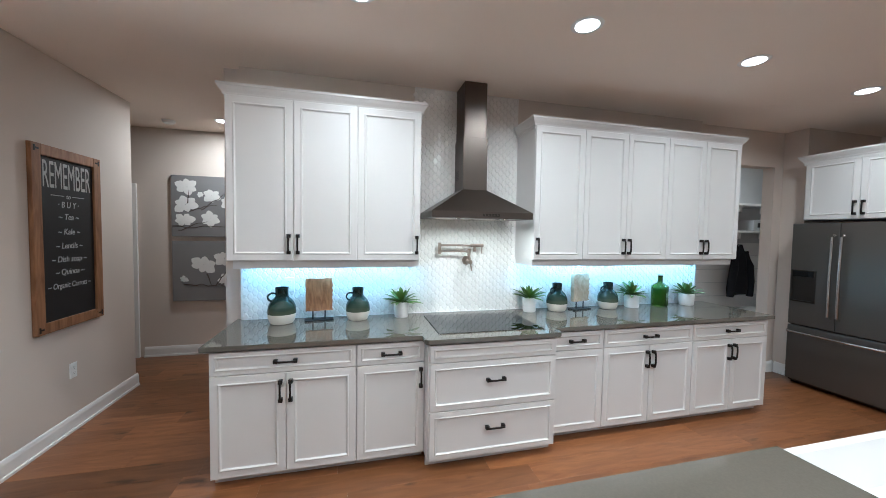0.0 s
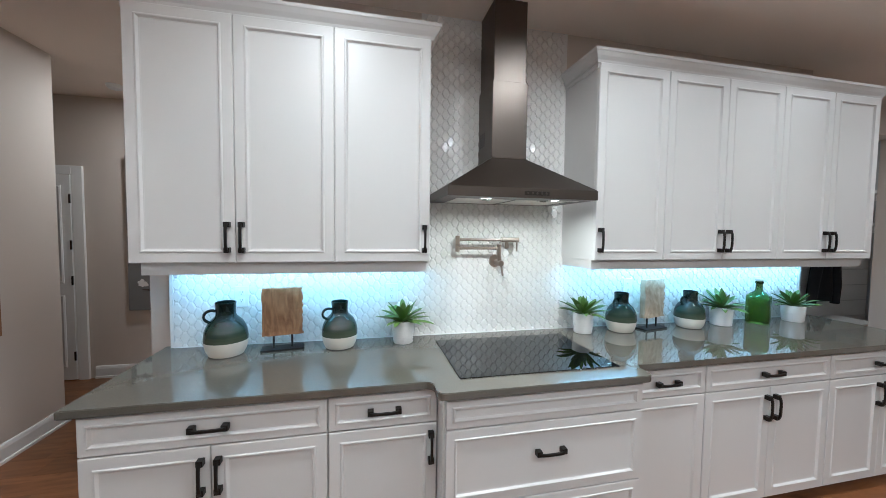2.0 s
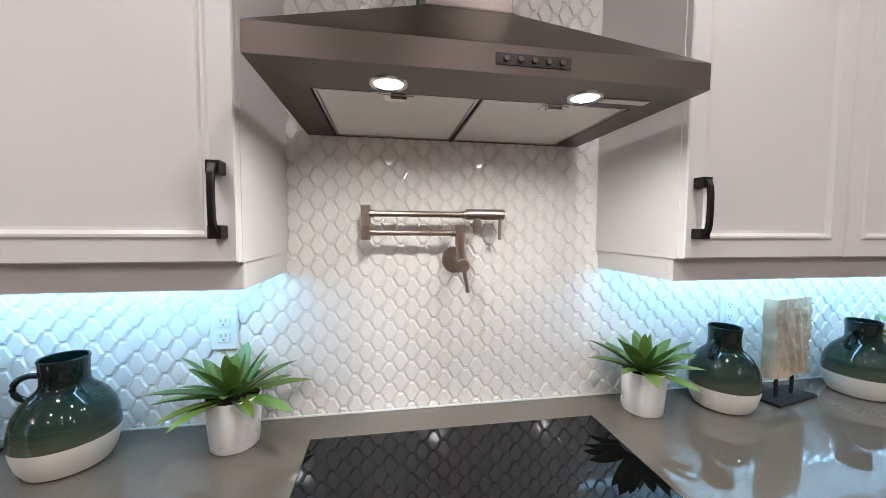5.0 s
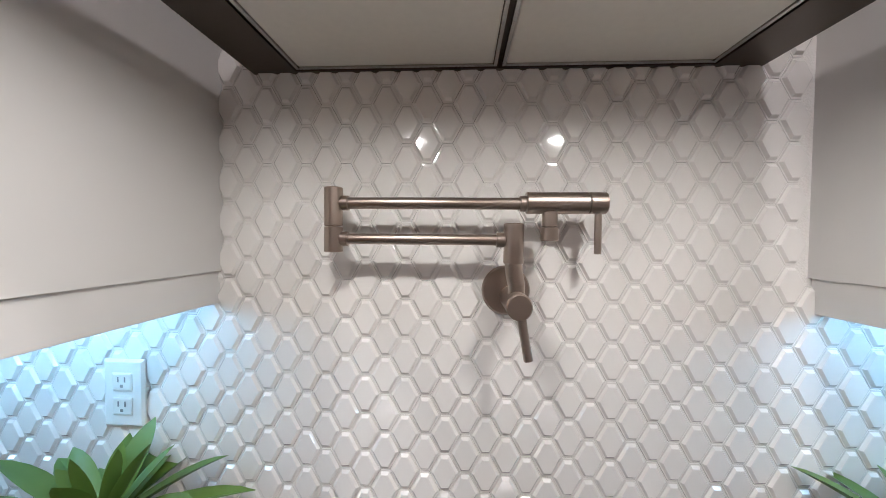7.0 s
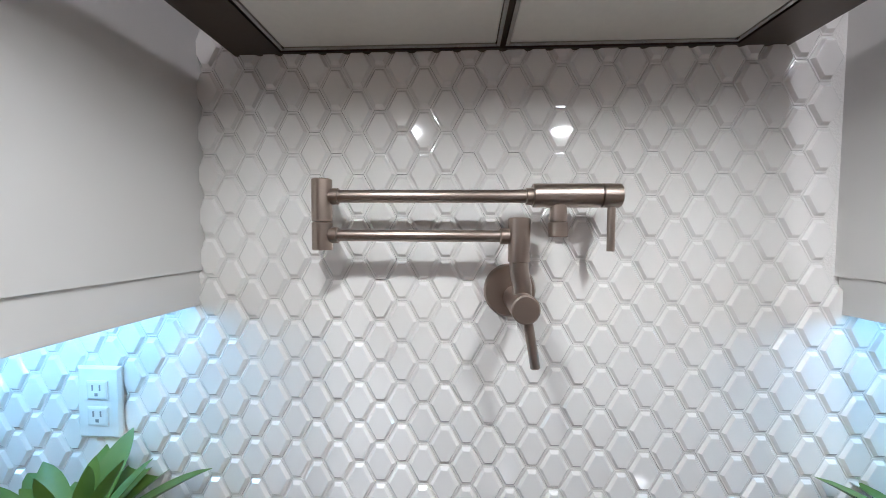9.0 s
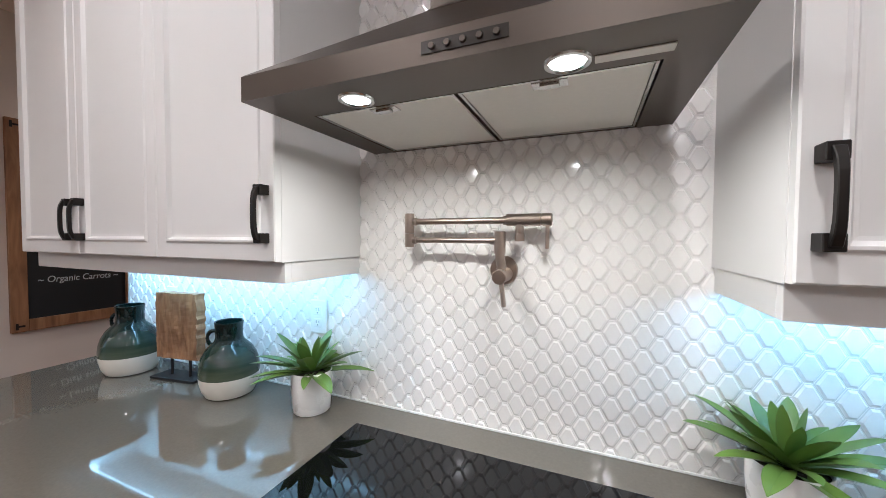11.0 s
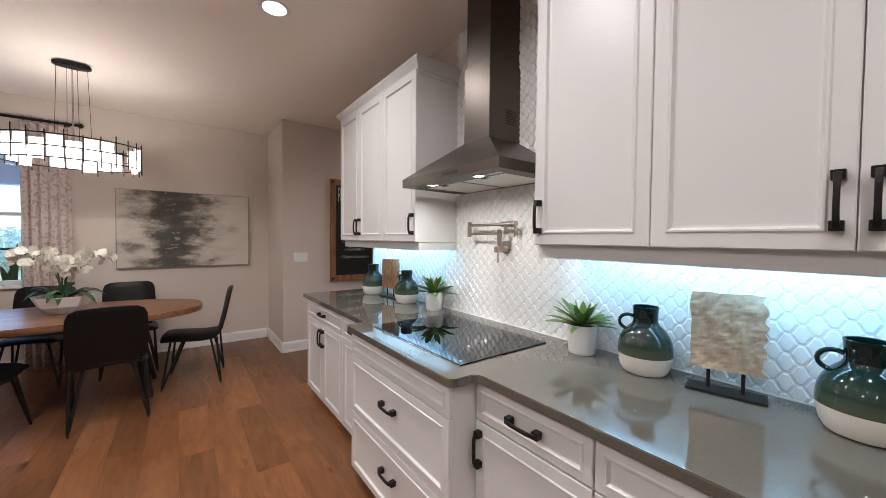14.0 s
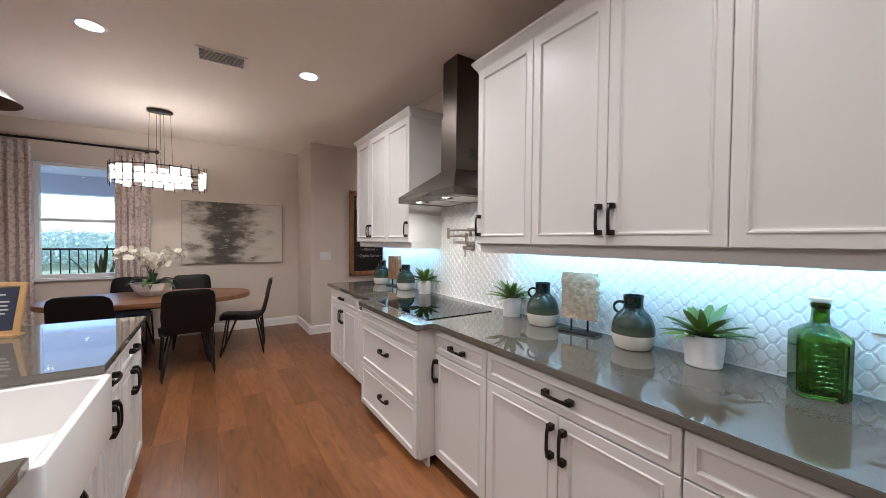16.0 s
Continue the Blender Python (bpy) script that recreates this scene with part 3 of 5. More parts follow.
def upper_run(x0, x1, doors, label, ri0, ri1):
    """A wall cabinet with its doors, crown and light rail. doors: (left, right, side of the handle)."""
    yf = -0.356
    t = thing("wall_cabinet", pose(0, 0, UB), label, "cabinet", "wall cabinets")
    part("body", boxes((x0, x1, yf, -0.003, 0.0, UT - UB + 0.055)), M_CAB, t)
    part("light_rail", boxes((x0 + ri0, x1 - ri1, yf + 0.012, yf + 0.032, -0.055, 0.0), (x0 + ri0, x0 + ri0 + 0.018, yf + 0.0322, -0.034, -0.055, 0.0),
                             (x1 - ri1 - 0.018, x1 - ri1, yf + 0.0322, -0.034, -0.055, 0.0), bevel=0.0015), M_CAB, t)
    for a, b, s in doors:
        w, h = b - a - GAP, UT - UB - 0.012
        front("door", w, h, (a + b) / 2, yf, h / 2 + 0.002, t, DOOR, (s * (w / 2 - 0.028), -h / 2 + 0.115, 1))
    crown(x0, x1, yf - 0.002, UT - UB, t)
    part("led_strip", boxes((x0 + 0.06, x1 - 0.06, -0.224, -0.196, -0.010, -0.0005), bevel=0.001), M_PLASTIC, t, "white under-cabinet light bar")
    return t


upper_run(-1.800, -0.482, [(-1.800, -1.378, 1), (-1.378, -0.946, -1), (-0.946, -0.482, 1)], "tall white wall cabinet with three panelled doors and crown moulding", 0.032, 0.004)
upper_run(0.466, 2.655, [(0.466, 0.930, -1), (0.930, 1.364, 1), (1.364, 1.803, -1), (1.803, 2.230, 1), (2.230, 2.655, -1)],
          "tall white wall cabinet with five panelled doors and crown moulding", 0.004, 0.032)

# ---- range hood ----
hood = thing("range_hood", pose(-0.020, 0, 1.697), "slate steel chimney range hood over the cooktop", "range hood")
HX, HY = 0.403, -0.506
bm = bmesh.new()
rings = []
for (ax, y0, z) in ((HX, HY, 0.0), (HX, HY, 0.048), (HX - 0.004, HY + 0.004, 0.052), (0.112, -0.285, 0.232), (0.102, -0.278, 0.240), (0.102, -0.278, 0.242)):
    rings.append([bm.verts.new(c) for c in ((-ax, y0, z), (ax, y0, z), (ax, -0.013, z), (-ax, -0.013, z))])
for a, b in zip(rings, rings[1:]):
    for i in range(4):
        bm.faces.new((a[i], a[(i + 1) % 4], b[(i + 1) % 4], b[i]))
bm.faces.new(rings[-1])
inner = [bm.verts.new(c) for c in ((-HX + 0.074, HY + 0.118, 0.0), (HX - 0.074, HY + 0.118, 0.0), (HX - 0.074, -0.046, 0.0), (-HX + 0.074, -0.046, 0.0))]
deep = [bm.verts.new(v.co + Vector((0, 0, 0.012))) for v in inner]
for i in range(4):
    j = (i + 1) % 4
    bm.faces.new((rings[0][i], rings[0][j], inner[j], inner[i]))
    bm.faces.new((inner[i], inner[j], deep[j], deep[i]))
bm.faces.new(deep)
part("canopy", bm, M_STEEL, hood)
for s in (-1, 1):
    cx = s * (HX - 0.074) / 2
    fx = (HX - 0.074) / 2 - 0.004
    f = part("grease_filter", boxes((cx - fx + 0.006, cx + fx - 0.006, HY + 0.128, -0.056, 0.002, 0.010), bevel=0.002), M_FILTER, hood, "pale metal grease filter")
    part("filter_frame", boxes((cx - fx, cx - fx + 0.005, HY + 0.122, -0.050, 0.0005, 0.011), (cx + fx - 0.005, cx + fx, HY + 0.122, -0.050, 0.0005, 0.011),
                               (cx - fx + 0.0052, cx + fx - 0.0052, HY + 0.122, HY + 0.127, 0.0005, 0.011), (cx - fx + 0.0052, cx + fx - 0.0052, -0.055, -0.050, 0.0005, 0.011)), M_CHROME, f, "bright steel filter frame")
    part("latch", boxes((cx - 0.030, cx + 0.030, HY + 0.130, HY + 0.158, -0.001, 0.002), (cx - 0.016, cx + 0.016, HY + 0.133, HY + 0.150, -0.006, -0.0012), bevel=0.001), M_CHROME, f)
    ring = part("spotlight", lathe([(0, -0.002), (0.024, -0.002), (0.026, -0.001), (0.026, 0.001), (0.0, 0.001)], 28), M_LAMP, hood, "lit round hood spotlight", True)
    ring.location = (s * 0.191 + 0.006, HY + 0.075, 0)
    part("lamp_bezel", lathe([(0.0265, -0.0015), (0.029, -0.004), (0.034, -0.003), (0.036, 0.001), (0.0265, 0.001)], 28), M_CHROME, ring, "bright steel bezel", True)
part("filter_rail", boxes((0.235, HX - 0.066, HY + 0.070, HY + 0.092, -0.002, 0.0), bevel=0.0008), M_FILTER, hood, "pale metal trim strip")
part("chimney_upper", boxes((-0.095, 0.095, -0.268, -0.013, 0.64, CEIL - 1.697 - 0.001), bevel=0.003), M_STEEL, hood)
part("chimney_lower", boxes((-0.103, 0.103, -0.276, -0.013, 0.242, 0.66), bevel=0.003), M_STEEL, hood)
for s in (-1, 1):
    for k in range(6):
        part("vent_slot", boxes((s * 0.1035 - 0.001, s * 0.1035 + 0.001, -0.15, -0.07, 0.33 + k * 0.014, 0.336 + k * 0.014)), M_BLACK, hood)
part("control_plate", boxes((-0.010, 0.125, HY - 0.0015, HY, 0.014, 0.034), bevel=0.0006), M_STEELDK, hood)
for k in range(5):
    part("button", lathe([(0, 0.004), (0.0045, 0.004), (0.0052, 0.002), (0.0052, 0)], 16), M_STEEL, hood).matrix_local = pose(0.008 + k * 0.025, HY - 0.0015, 0.024, 90)

# ---- pot filler ----
pf = thing("pot_filler_tap", pose(0.003, KY - 0.0102, 1.335) @ Matrix.Diagonal((0.965, 0.965, 1.0, 1)), "folded brushed nickel pot filler tap fixed to the tiles", "tap")


def metal(name, bm, label=""):
    return part(name, bm, M_NICKEL, pf, label, True)


PY = -0.066
metal("wall_flange", lathe([(0, 0), (0.040, 0), (0.040, 0.003), (0.037, 0.007), (0, 0.008)], 36)).matrix_local = pose(-0.008, 0, 0.010, 90)
metal("valve_body", cyl((0, 0.0, 0.0), (0, PY - 0.034, 0.0), 0.0185, 28, None, 0.002))
metal("lever", cyl((0.004, PY - 0.02, -0.012), (0.014, PY - 0.028, -0.075), 0.0066, 16, None, 0.0015))
metal("riser", tube([(0, PY, 0.0), (0, PY, 0.026), (-0.004, PY, 0.044), (-0.005, PY, 0.058)], 0.0128, 24))
metal("riser_sleeve", cyl((-0.005, PY, 0.057), (-0.005, PY, 0.115), 0.0150, 24, None, 0.0012))
metal("lower_arm", cyl((-0.015, PY, 0.091), (-0.272, PY, 0.091), 0.0080, 20))
metal("collar", cyl((-0.018, PY, 0.091), (-0.031, PY, 0.091), 0.0108, 20, None, 0.001))
metal("collar", cyl((-0.254, PY, 0.091), (-0.266, PY, 0.091), 0.0108, 20, None, 0.001))
metal("elbow_lower", cyl((-0.277, PY, 0.071), (-0.277, PY, 0.1085), 0.0140, 24, None, 0.0012))
metal("elbow_upper", cyl((-0.277, PY, 0.1092), (-0.277, PY, 0.166), 0.0140, 24, None, 0.0012))
metal("upper_arm", cyl((-0.266, PY, 0.143), (0.012, PY, 0.143), 0.0086, 20))
metal("collar", cyl((-0.264, PY, 0.143), (-0.253, PY, 0.143), 0.0110, 20, None, 0.001))
metal("collar", cyl((0.003, PY, 0.143), (0.014, PY, 0.143), 0.0114, 20, None, 0.001))
metal("spout_barrel", cyl((0.012, PY, 0.144), (0.1015, PY, 0.144), 0.0156, 28, None, 0.0012))
metal("end_knob", cyl((0.1022, PY, 0.144), (0.128, PY, 0.144), 0.0156, 28, None, 0.0015))
metal("spout_neck", cyl((0.047, PY, 0.132), (0.047, PY, 0.110), 0.0114, 22, None, 0.001))
metal("aerator", cyl((0.047, PY, 0.110), (0.047, PY, 0.090), 0.0130, 22, None, 0.0012))
metal("lever", cyl((0.117, PY, 0.132), (0.117, PY, 0.072), 0.0052, 14, None, 0.001))


# ---- outlets and switches ----
def outlet(m, gang=1, kind="socket", label="white plastic double socket outlet set in the tiles"):
    t = thing("wall_outlet" if kind == "socket" else "light_switch", m, label, "outlet" if kind == "socket" else "switch")
    w = 0.072 + 0.046 * (gang - 1)
    part("plate", frame_loft(bmesh.new(), w, 0.116, [(0, 0), (0, 0.003), (0.004, 0.006), (0.006, 0.006)]), M_PLASTIC, t)
    for g in range(gang):
        gx = (g - (gang - 1) / 2) * 0.046
        if kind == "socket":
            for s in (-1, 1):
                o = part("socket", frame_loft(bmesh.new(), 0.034, 0.030, [(0, 0.006), (0, 0.008), (0.003, 0.009), (0.005, 0.009)]), M_PLASTIC, t)
                o.location = (gx, 0, s * 0.021)
                for dx in (-0.006, 0.006):
                    part("slot", boxes((dx - 0.0012, dx + 0.0012, -0.0096, -0.009, 0.0, 0.009)), M_SLOT, o)
                part("earth_hole", boxes((-0.0025, 0.0025, -0.0096, -0.009, -0.009, -0.004)), M_SLOT, o)
        else:
            o = part("rocker", frame_loft(bmesh.new(), 0.033, 0.066, [(0, 0.006), (0, 0.008), (0.002, 0.010), (0.004, 0.010)]), M_PLASTIC, t)
            o.location = (gx, 0, 0)
    return t


for ox in (-1.46, -0.65, 0.97, 2.115):
    outlet(pose(ox, KY - 0.013, 1.158))
outlet(pose(-3.087, -0.40, 1.15, 0, 0, 90), 3, "switch", "white triple rocker light switch on the grey wall")
outlet(pose(-3.087, 0.305, 0.47, 0, 0, 90), 1, "socket", "white plastic socket outlet on the grey wall")


# ---- things on the worktop ----
def jug(x, y, turn, k=1.0):
    t = thing("ceramic_jug", pose(x, y, CT, 0, 0, turn), "glossy dark green ceramic jug with a cream base and small handle", "jug", "green jugs on the worktop")
    def P(pts):
        return [(r * k, z * k) for r, z in pts]
    part("base_band", lathe(P([(0, 0.001), (0.060, 0.001), (0.068, 0.004), (0.078, 0.022), (0.085, 0.050), (0.0865, 0.066)]), 48), M_CREAM, t, "matt cream base", True)
    part("middle_band", lathe(P([(0.0866, 0.066), (0.0870, 0.080), (0.085, 0.100), (0.0835, 0.108)]), 48), M_GREEN, t, "pale green streaked band", True)
    part("body", lathe(P([(0.0836, 0.108), (0.078, 0.126), (0.066, 0.148), (0.050, 0.164), (0.043, 0.171), (0.0395, 0.180), (0.039, 0.200), (0.0405, 0.224), (0.0418, 0.230),
                          (0.040, 0.233), (0.037, 0.231), (0.035, 0.20), (0.034, 0.178), (0.0, 0.16)]), 48), M_GREEN, t, "", True)
    pts = []
    for i in range(13):
        a = radians(-105 + 250 * i / 12)
        pts.append((-0.054 * k - 0.029 * k * math.cos(a), 0, (0.172 + 0.026 * math.sin(a)) * k))
    part("handle", tube(pts, 0.0062 * k, 10), M_GREEN, t, "", True)
    return t


jug(-1.490, -0.185, 12, 1.15)
jug(-0.938, -0.165, 12, 1.08)
jug(0.832, -0.160, 20, 1.08)
jug(1.376, -0.160, 8, 1.07)


def slab_art(x, y, turn, w, h, material, label, rough):
    t = thing("wood_sculpture", pose(x, y, CT, 0, 0, turn), label, "decoration")
    part("base_plate", boxes((-0.105, 0.105, -0.042, 0.042, 0.001, 0.010), bevel=0.0015), M_BLACK, t, "black metal base plate")
    for s in (-1, 1):
        part("rod", cyl((s * 0.045, 0, 0.009), (s * 0.045, 0, 0.085), 0.0055, 12), M_BLACK, t)
    bm = bmesh.new()
    n = 24
    rows = []
    for yy in (-0.019, 0.019):
        grid = []
        for j in range(n + 1):
            row = []
            for i in range(n + 1):
                u, v = i / n * 2 - 1, j / n * 2 - 1
                ex = (noise.noise((v * (6.5 if u > 0 else 2.6), 4.2, rough * 9 + (1 if u > 0 else 5))) * rough * (0.9 if u > 0 else 0.35)) * abs(u) ** 6
                ez = (noise.noise((u * 2.6, 8.1, rough * 7 + (2 if v > 0 else 6))) * rough * 0.35) * abs(v) ** 6
                relief = noise.noise((u * 4, v * 3, rough * 5)) * rough * 0.12 + max(0.0, 0.25 - abs(noise.noise((u * 2.2, v * 4.5, 3.3 + rough)))) * rough * 0.22
                row.append(bm.verts.new((w / 2 * u + ex * 0.5, yy + (relief if yy < 0 else 0), 0.078 + h / 2 + h / 2 * v + ez * 0.45)))
            grid.append(row)
        rows.append(grid)
        for j in range(n):
            for i in range(n):
                bm.faces.new((grid[j][i], grid[j][i + 1], grid[j + 1][i + 1], grid[j + 1][i]))
    a, b = rows
    edge = [(0, i) for i in range(n)] + [(j, n) for j in range(n)] + [(n, i) for i in range(n, 0, -1)] + [(j, 0) for j in range(n, 0, -1)]
    for (j, i), (j2, i2) in zip(edge, edge[1:] + edge[:1]):
        bm.faces.new((a[j][i], a[j2][i2], b[j2][i2], b[j][i]))
    part("slab", bm, material, t)
    return t


slab_art(-1.230, -0.150, 8, 0.195, 0.250, M_SLABDK, "knotty brown wood slab on a black metal stand", 0.02)
slab_art(1.080, -0.150, 12, 0.190, 0.255, M_SLABLT, "weathered pale wood slab on a black metal stand", 0.036)


def blade(length, width, rise, droop, curl=0.25):
    """One pointed leaf along +x with a folded middle, arching up and over."""
    bm = bmesh.new()
    n = 7
    secs = []
    for i in range(n + 1):
        u = i / n
        x = length * (u * math.cos(rise) * (1 - 0.10 * u))
        z = length * (u * math.sin(rise) - droop * u * u)
        w = width / 2 * (0.55 + 1.0 * u - 0.2 * u * u) * max(0.0, 1 - u ** 2.6) + 0.0006
        fold = w * curl * 1.5
        secs.append([bm.verts.new((x, yy, z + f + dz)) for yy, f, dz in ((-w, fold, 0), (0, 0, 0), (w, fold, 0), (0, 0, -0.0025 * (1 - u)))])
    for a, b in zip(secs, secs[1:]):
        for k in range(4):
            bm.faces.new((a[k], a[(k + 1) % 4], b[(k + 1) % 4], b[k]))
    bm.faces.new(secs[-1])
    return bm


LEAVES = []
for L, W, R, D in ((0.158, 0.033, 14, 0.16), (0.152, 0.035, 32, 0.18), (0.132, 0.034, 52, 0.13), (0.100, 0.031, 72, 0.05)):
    LEAVES.append((L, W, radians(R), D))
LEAFMESH = []


def potted(x, y, seed, pr, ph, k):
    t = thing("potted_succulent", pose(x, y, CT, 0, 0, seed * 47), "green spiky succulent in a white ceramic pot", "plant", "potted succulents on the worktop")
    part("pot", lathe([(0, 0.001), (pr * 0.86, 0.001), (pr * 0.90, 0.004), (pr * 0.985, ph * 0.6), (pr, ph - 0.002), (pr * 0.985, ph), (pr * 0.94, ph - 0.002), (pr * 0.92, ph - 0.012), (0, ph - 0.012)], 40), M_CERAMIC, t, "", True)
    part("soil", lathe([(0, ph - 0.004), (pr * 0.5, ph - 0.005), (pr * 0.915, ph - 0.011)], 24), M_SOIL, t)
    rnd = random.Random(seed)
    for ring, (cnt, (L, W, R, D)) in enumerate(zip((9, 9, 7, 4), LEAVES)):
        for i in range(cnt):
            if len(LEAFMESH) <= ring:
                o = part("leaf", blade(L, W, R, D), M_LEAF, t, "", True)
                LEAFMESH.append(o.data)
            else:
                o = new("leaf", LEAFMESH[ring])
                o.parent = t
            a = 360 / cnt * (i + 0.5 * (ring % 2)) + rnd.uniform(-14, 14)
            s = k * rnd.uniform(0.82, 1.12)
            o.matrix_local = pose(0, 0, ph - 0.012 + 0.004 * ring, rnd.uniform(-12, 12), rnd.uniform(-9, 9), a) @ pose(0.006, 0, 0) @ Matrix.Diagonal((s, s * rnd.uniform(0.9, 1.15), s, 1))
    return t


potted(-0.590, -0.145, 3, 0.062, 0.128, 1.26)
potted(0.562, -0.150, 7, 0.062, 0.128, 1.26)
potted(1.660, -0.150, 11, 0.070, 0.128, 1.28)
potted(2.320, -0.155, 19, 0.070, 0.120, 1.2)


def bottle(x, y, turn):
    t = thing("glass_bottle", pose(x, y, CT, 0, 0, turn) @ Matrix.Diagonal((1.09, 1.09, 1.34, 1)), "square green glass bottle with a short corked neck", "bottle")
    bm = bmesh.new()
    def ring(a, c, z):
        pts = [(a, -c), (a, c), (c, a), (-c, a), (-a, c), (-a, -c), (-c, -a), (c, -a)]
        return [bm.verts.new((px, py, z)) for px, py in pts]
    spec = [(0.055, 0.036, 0.001), (0.060, 0.040, 0.008), (0.061, 0.041, 0.140), (0.058, 0.039, 0.150), (0.042, 0.026, 0.163), (0.022, 0.0105, 0.175), (0.0185, 0.0085, 0.184), (0.0175, 0.0085, 0.222)]
    inner = [(0.015, 0.0075, 0.222), (0.015, 0.0075, 0.181), (0.037, 0.021, 0.160), (0.056, 0.037, 0.138), (0.056, 0.037, 0.012)]
    rs = [ring(*s) for s in spec + inner]
    for a, b in zip(rs, rs[1:]):
        for i in range(8):
            bm.faces.new((a[i], a[(i + 1) % 8], b[(i + 1) % 8], b[i]))
    bm.faces.new(rs[0]), bm.faces.new(rs[-1])
    bmesh.ops.bevel(bm, geom=[e for e in bm.edges if abs(e.verts[0].co.z - e.verts[1].co.z) > 0.1], offset=0.004, segments=2, affect="EDGES")
    part("body", bm, M_BOTTLE, t, "", True)
    part("rim", lathe([(0.0175, 0.214), (0.0225, 0.216), (0.0225, 0.226), (0.0170, 0.228), (0.0165, 0.214)], 28), M_BOTTLE, t, "", True)
    part("stopper", lathe([(0, 0.240), (0.024, 0.240), (0.026, 0.238), (0.026, 0.231), (0.0145, 0.2285), (0.0145, 0.205), (0, 0.205)], 24), M_CORK, t, "pale cork stopper", True)
    for s in range(9):
        part("embossing", boxes((-0.030, 0.030, -0.0625, -0.0605, 0.035 + s * 0.012, 0.039 + s * 0.012), bevel=0.0008, segs=1), M_BOTTLE, t)
    return t


bottle(1.985, -0.155, 28)

# ---- the chalkboard ----
board = thing("chalkboard", pose(-3.086, 0.288, 1.490, 0, 0, 90), "black chalkboard shopping list in a rustic wooden frame", "chalkboard")
BW, BH, FR = 0.66, 1.325, 0.075
part("slate", boxes((-BW / 2 + 0.02, BW / 2 - 0.02, -0.014, -0.001, -BH / 2 + 0.02, BH / 2 - 0.02)), M_BOARD, board)
for a in ((-BW / 2, -BW / 2 + FR, -BH / 2, BH / 2), (BW / 2 - FR, BW / 2, -BH / 2, BH / 2)):
    part("frame_post", boxes((a[0], a[1], -0.030, -0.001, a[2], a[3]), bevel=0.004), M_FRAME, board, "knotty brown frame board")
for a in ((BH / 2 - FR, BH / 2), (-BH / 2, -BH / 2 + FR)):
    part("frame_rail", boxes((-BW / 2 + FR + 0.001, BW / 2 - FR - 0.001, -0.029, -0.001, a[0], a[1]), bevel=0.004), M_FRAME, board, "knotty brown frame board")
for sx in (-1, 1):
    for sz in (-1, 1):
        px, pz = sx * (BW / 2 - FR / 2), sz * (BH / 2 - FR / 2)
        part("corner_bracket", boxes((px - 0.02, px + 0.02, -0.032, -0.0295, pz - 0.006, pz + 0.006), (px - 0.006 + sx * 0.014, px + 0.006 + sx * 0.014, -0.0325, -0.0295, pz - 0.02, pz + 0.02)), M_BRONZE, board)
for body, size, z, sx, sz in (("REMEMBER", 0.104, 0.455, 1.02, 2.5), ("to", 0.055, 0.318, 1, 1), ("· B U Y ·", 0.064, 0.255, 1, 1.1), ("~ Tea ~", 0.068, 0.165, 1, 1.05), ("~ Kale ~", 0.068, 0.055, 1, 1.05),
                              ("~ Lentils ~", 0.066, -0.050, 1, 1.05), ("~ Dish soap ~", 0.066, -0.150, 1, 1.05), ("~ Quinoa ~", 0.066, -0.245, 1, 1.05), ("~ Organic Carrots ~", 0.060, -0.345, 0.92, 1.1)):
    text_part("chalk_writing", body, size, pose(0, -0.0145, z, 90) @ Matrix.Diagonal((sx * 0.9, sz * (0.9 if size < 0.1 else 1.06), 1, 1)), M_CHALK, board, 0.15 if size < 0.07 else 0)
for s in (-1, 1):
    part("chalk_line", boxes((s * 0.10 - 0.06, s * 0.10 + 0.06, -0.0152, -0.0141, 0.318, 0.323)), M_CHALK, board)

# ---- hall pictures: white blossom on grey canvas ----
M_CANVAS = mat("grey_canvas", (0.20, 0.19, 0.185), 0.8, vary=0.12, scale=3, bump=0.2, bump_scale=400)
M_BLOSSOM = mat("blossom_paint", (0.74, 0.72, 0.68), 0.7, vary=0.08, scale=30)
M_TWIG = mat("twig_paint", (0.07, 0.05, 0.04), 0.7)


def magnolia(fx, fz, r, turn, rnd):
    """A painted open blossom: an outer and an inner whorl of broad pointed petals."""
    bm = bmesh.new()
    for ring, (cnt, k) in enumerate(((6, 1.0), (4, 0.62))):
        for j in range(cnt):
            a = radians(turn + 360 / cnt * (j + 0.5 * ring) + rnd.uniform(-12, 12))
            q = k * rnd.uniform(0.78, 1.1)
            d, n = Vector((math.cos(a), 0, math.sin(a) * 0.82)), Vector((-math.sin(a), 0, math.cos(a)))
            o = Vector((fx, -0.0375 - 0.0005 * j - 0.004 * ring, fz))
            bm.faces.new([bm.verts.new(o + d * r * q * u + n * r * q * w) for u, w in ((0.02, 0.0), (0.30, -0.26), (0.62, -0.33), (0.88, -0.17), (1.0, 0.02), (0.86, 0.20), (0.60, 0.34), (0.28, 0.24))])
    return bm


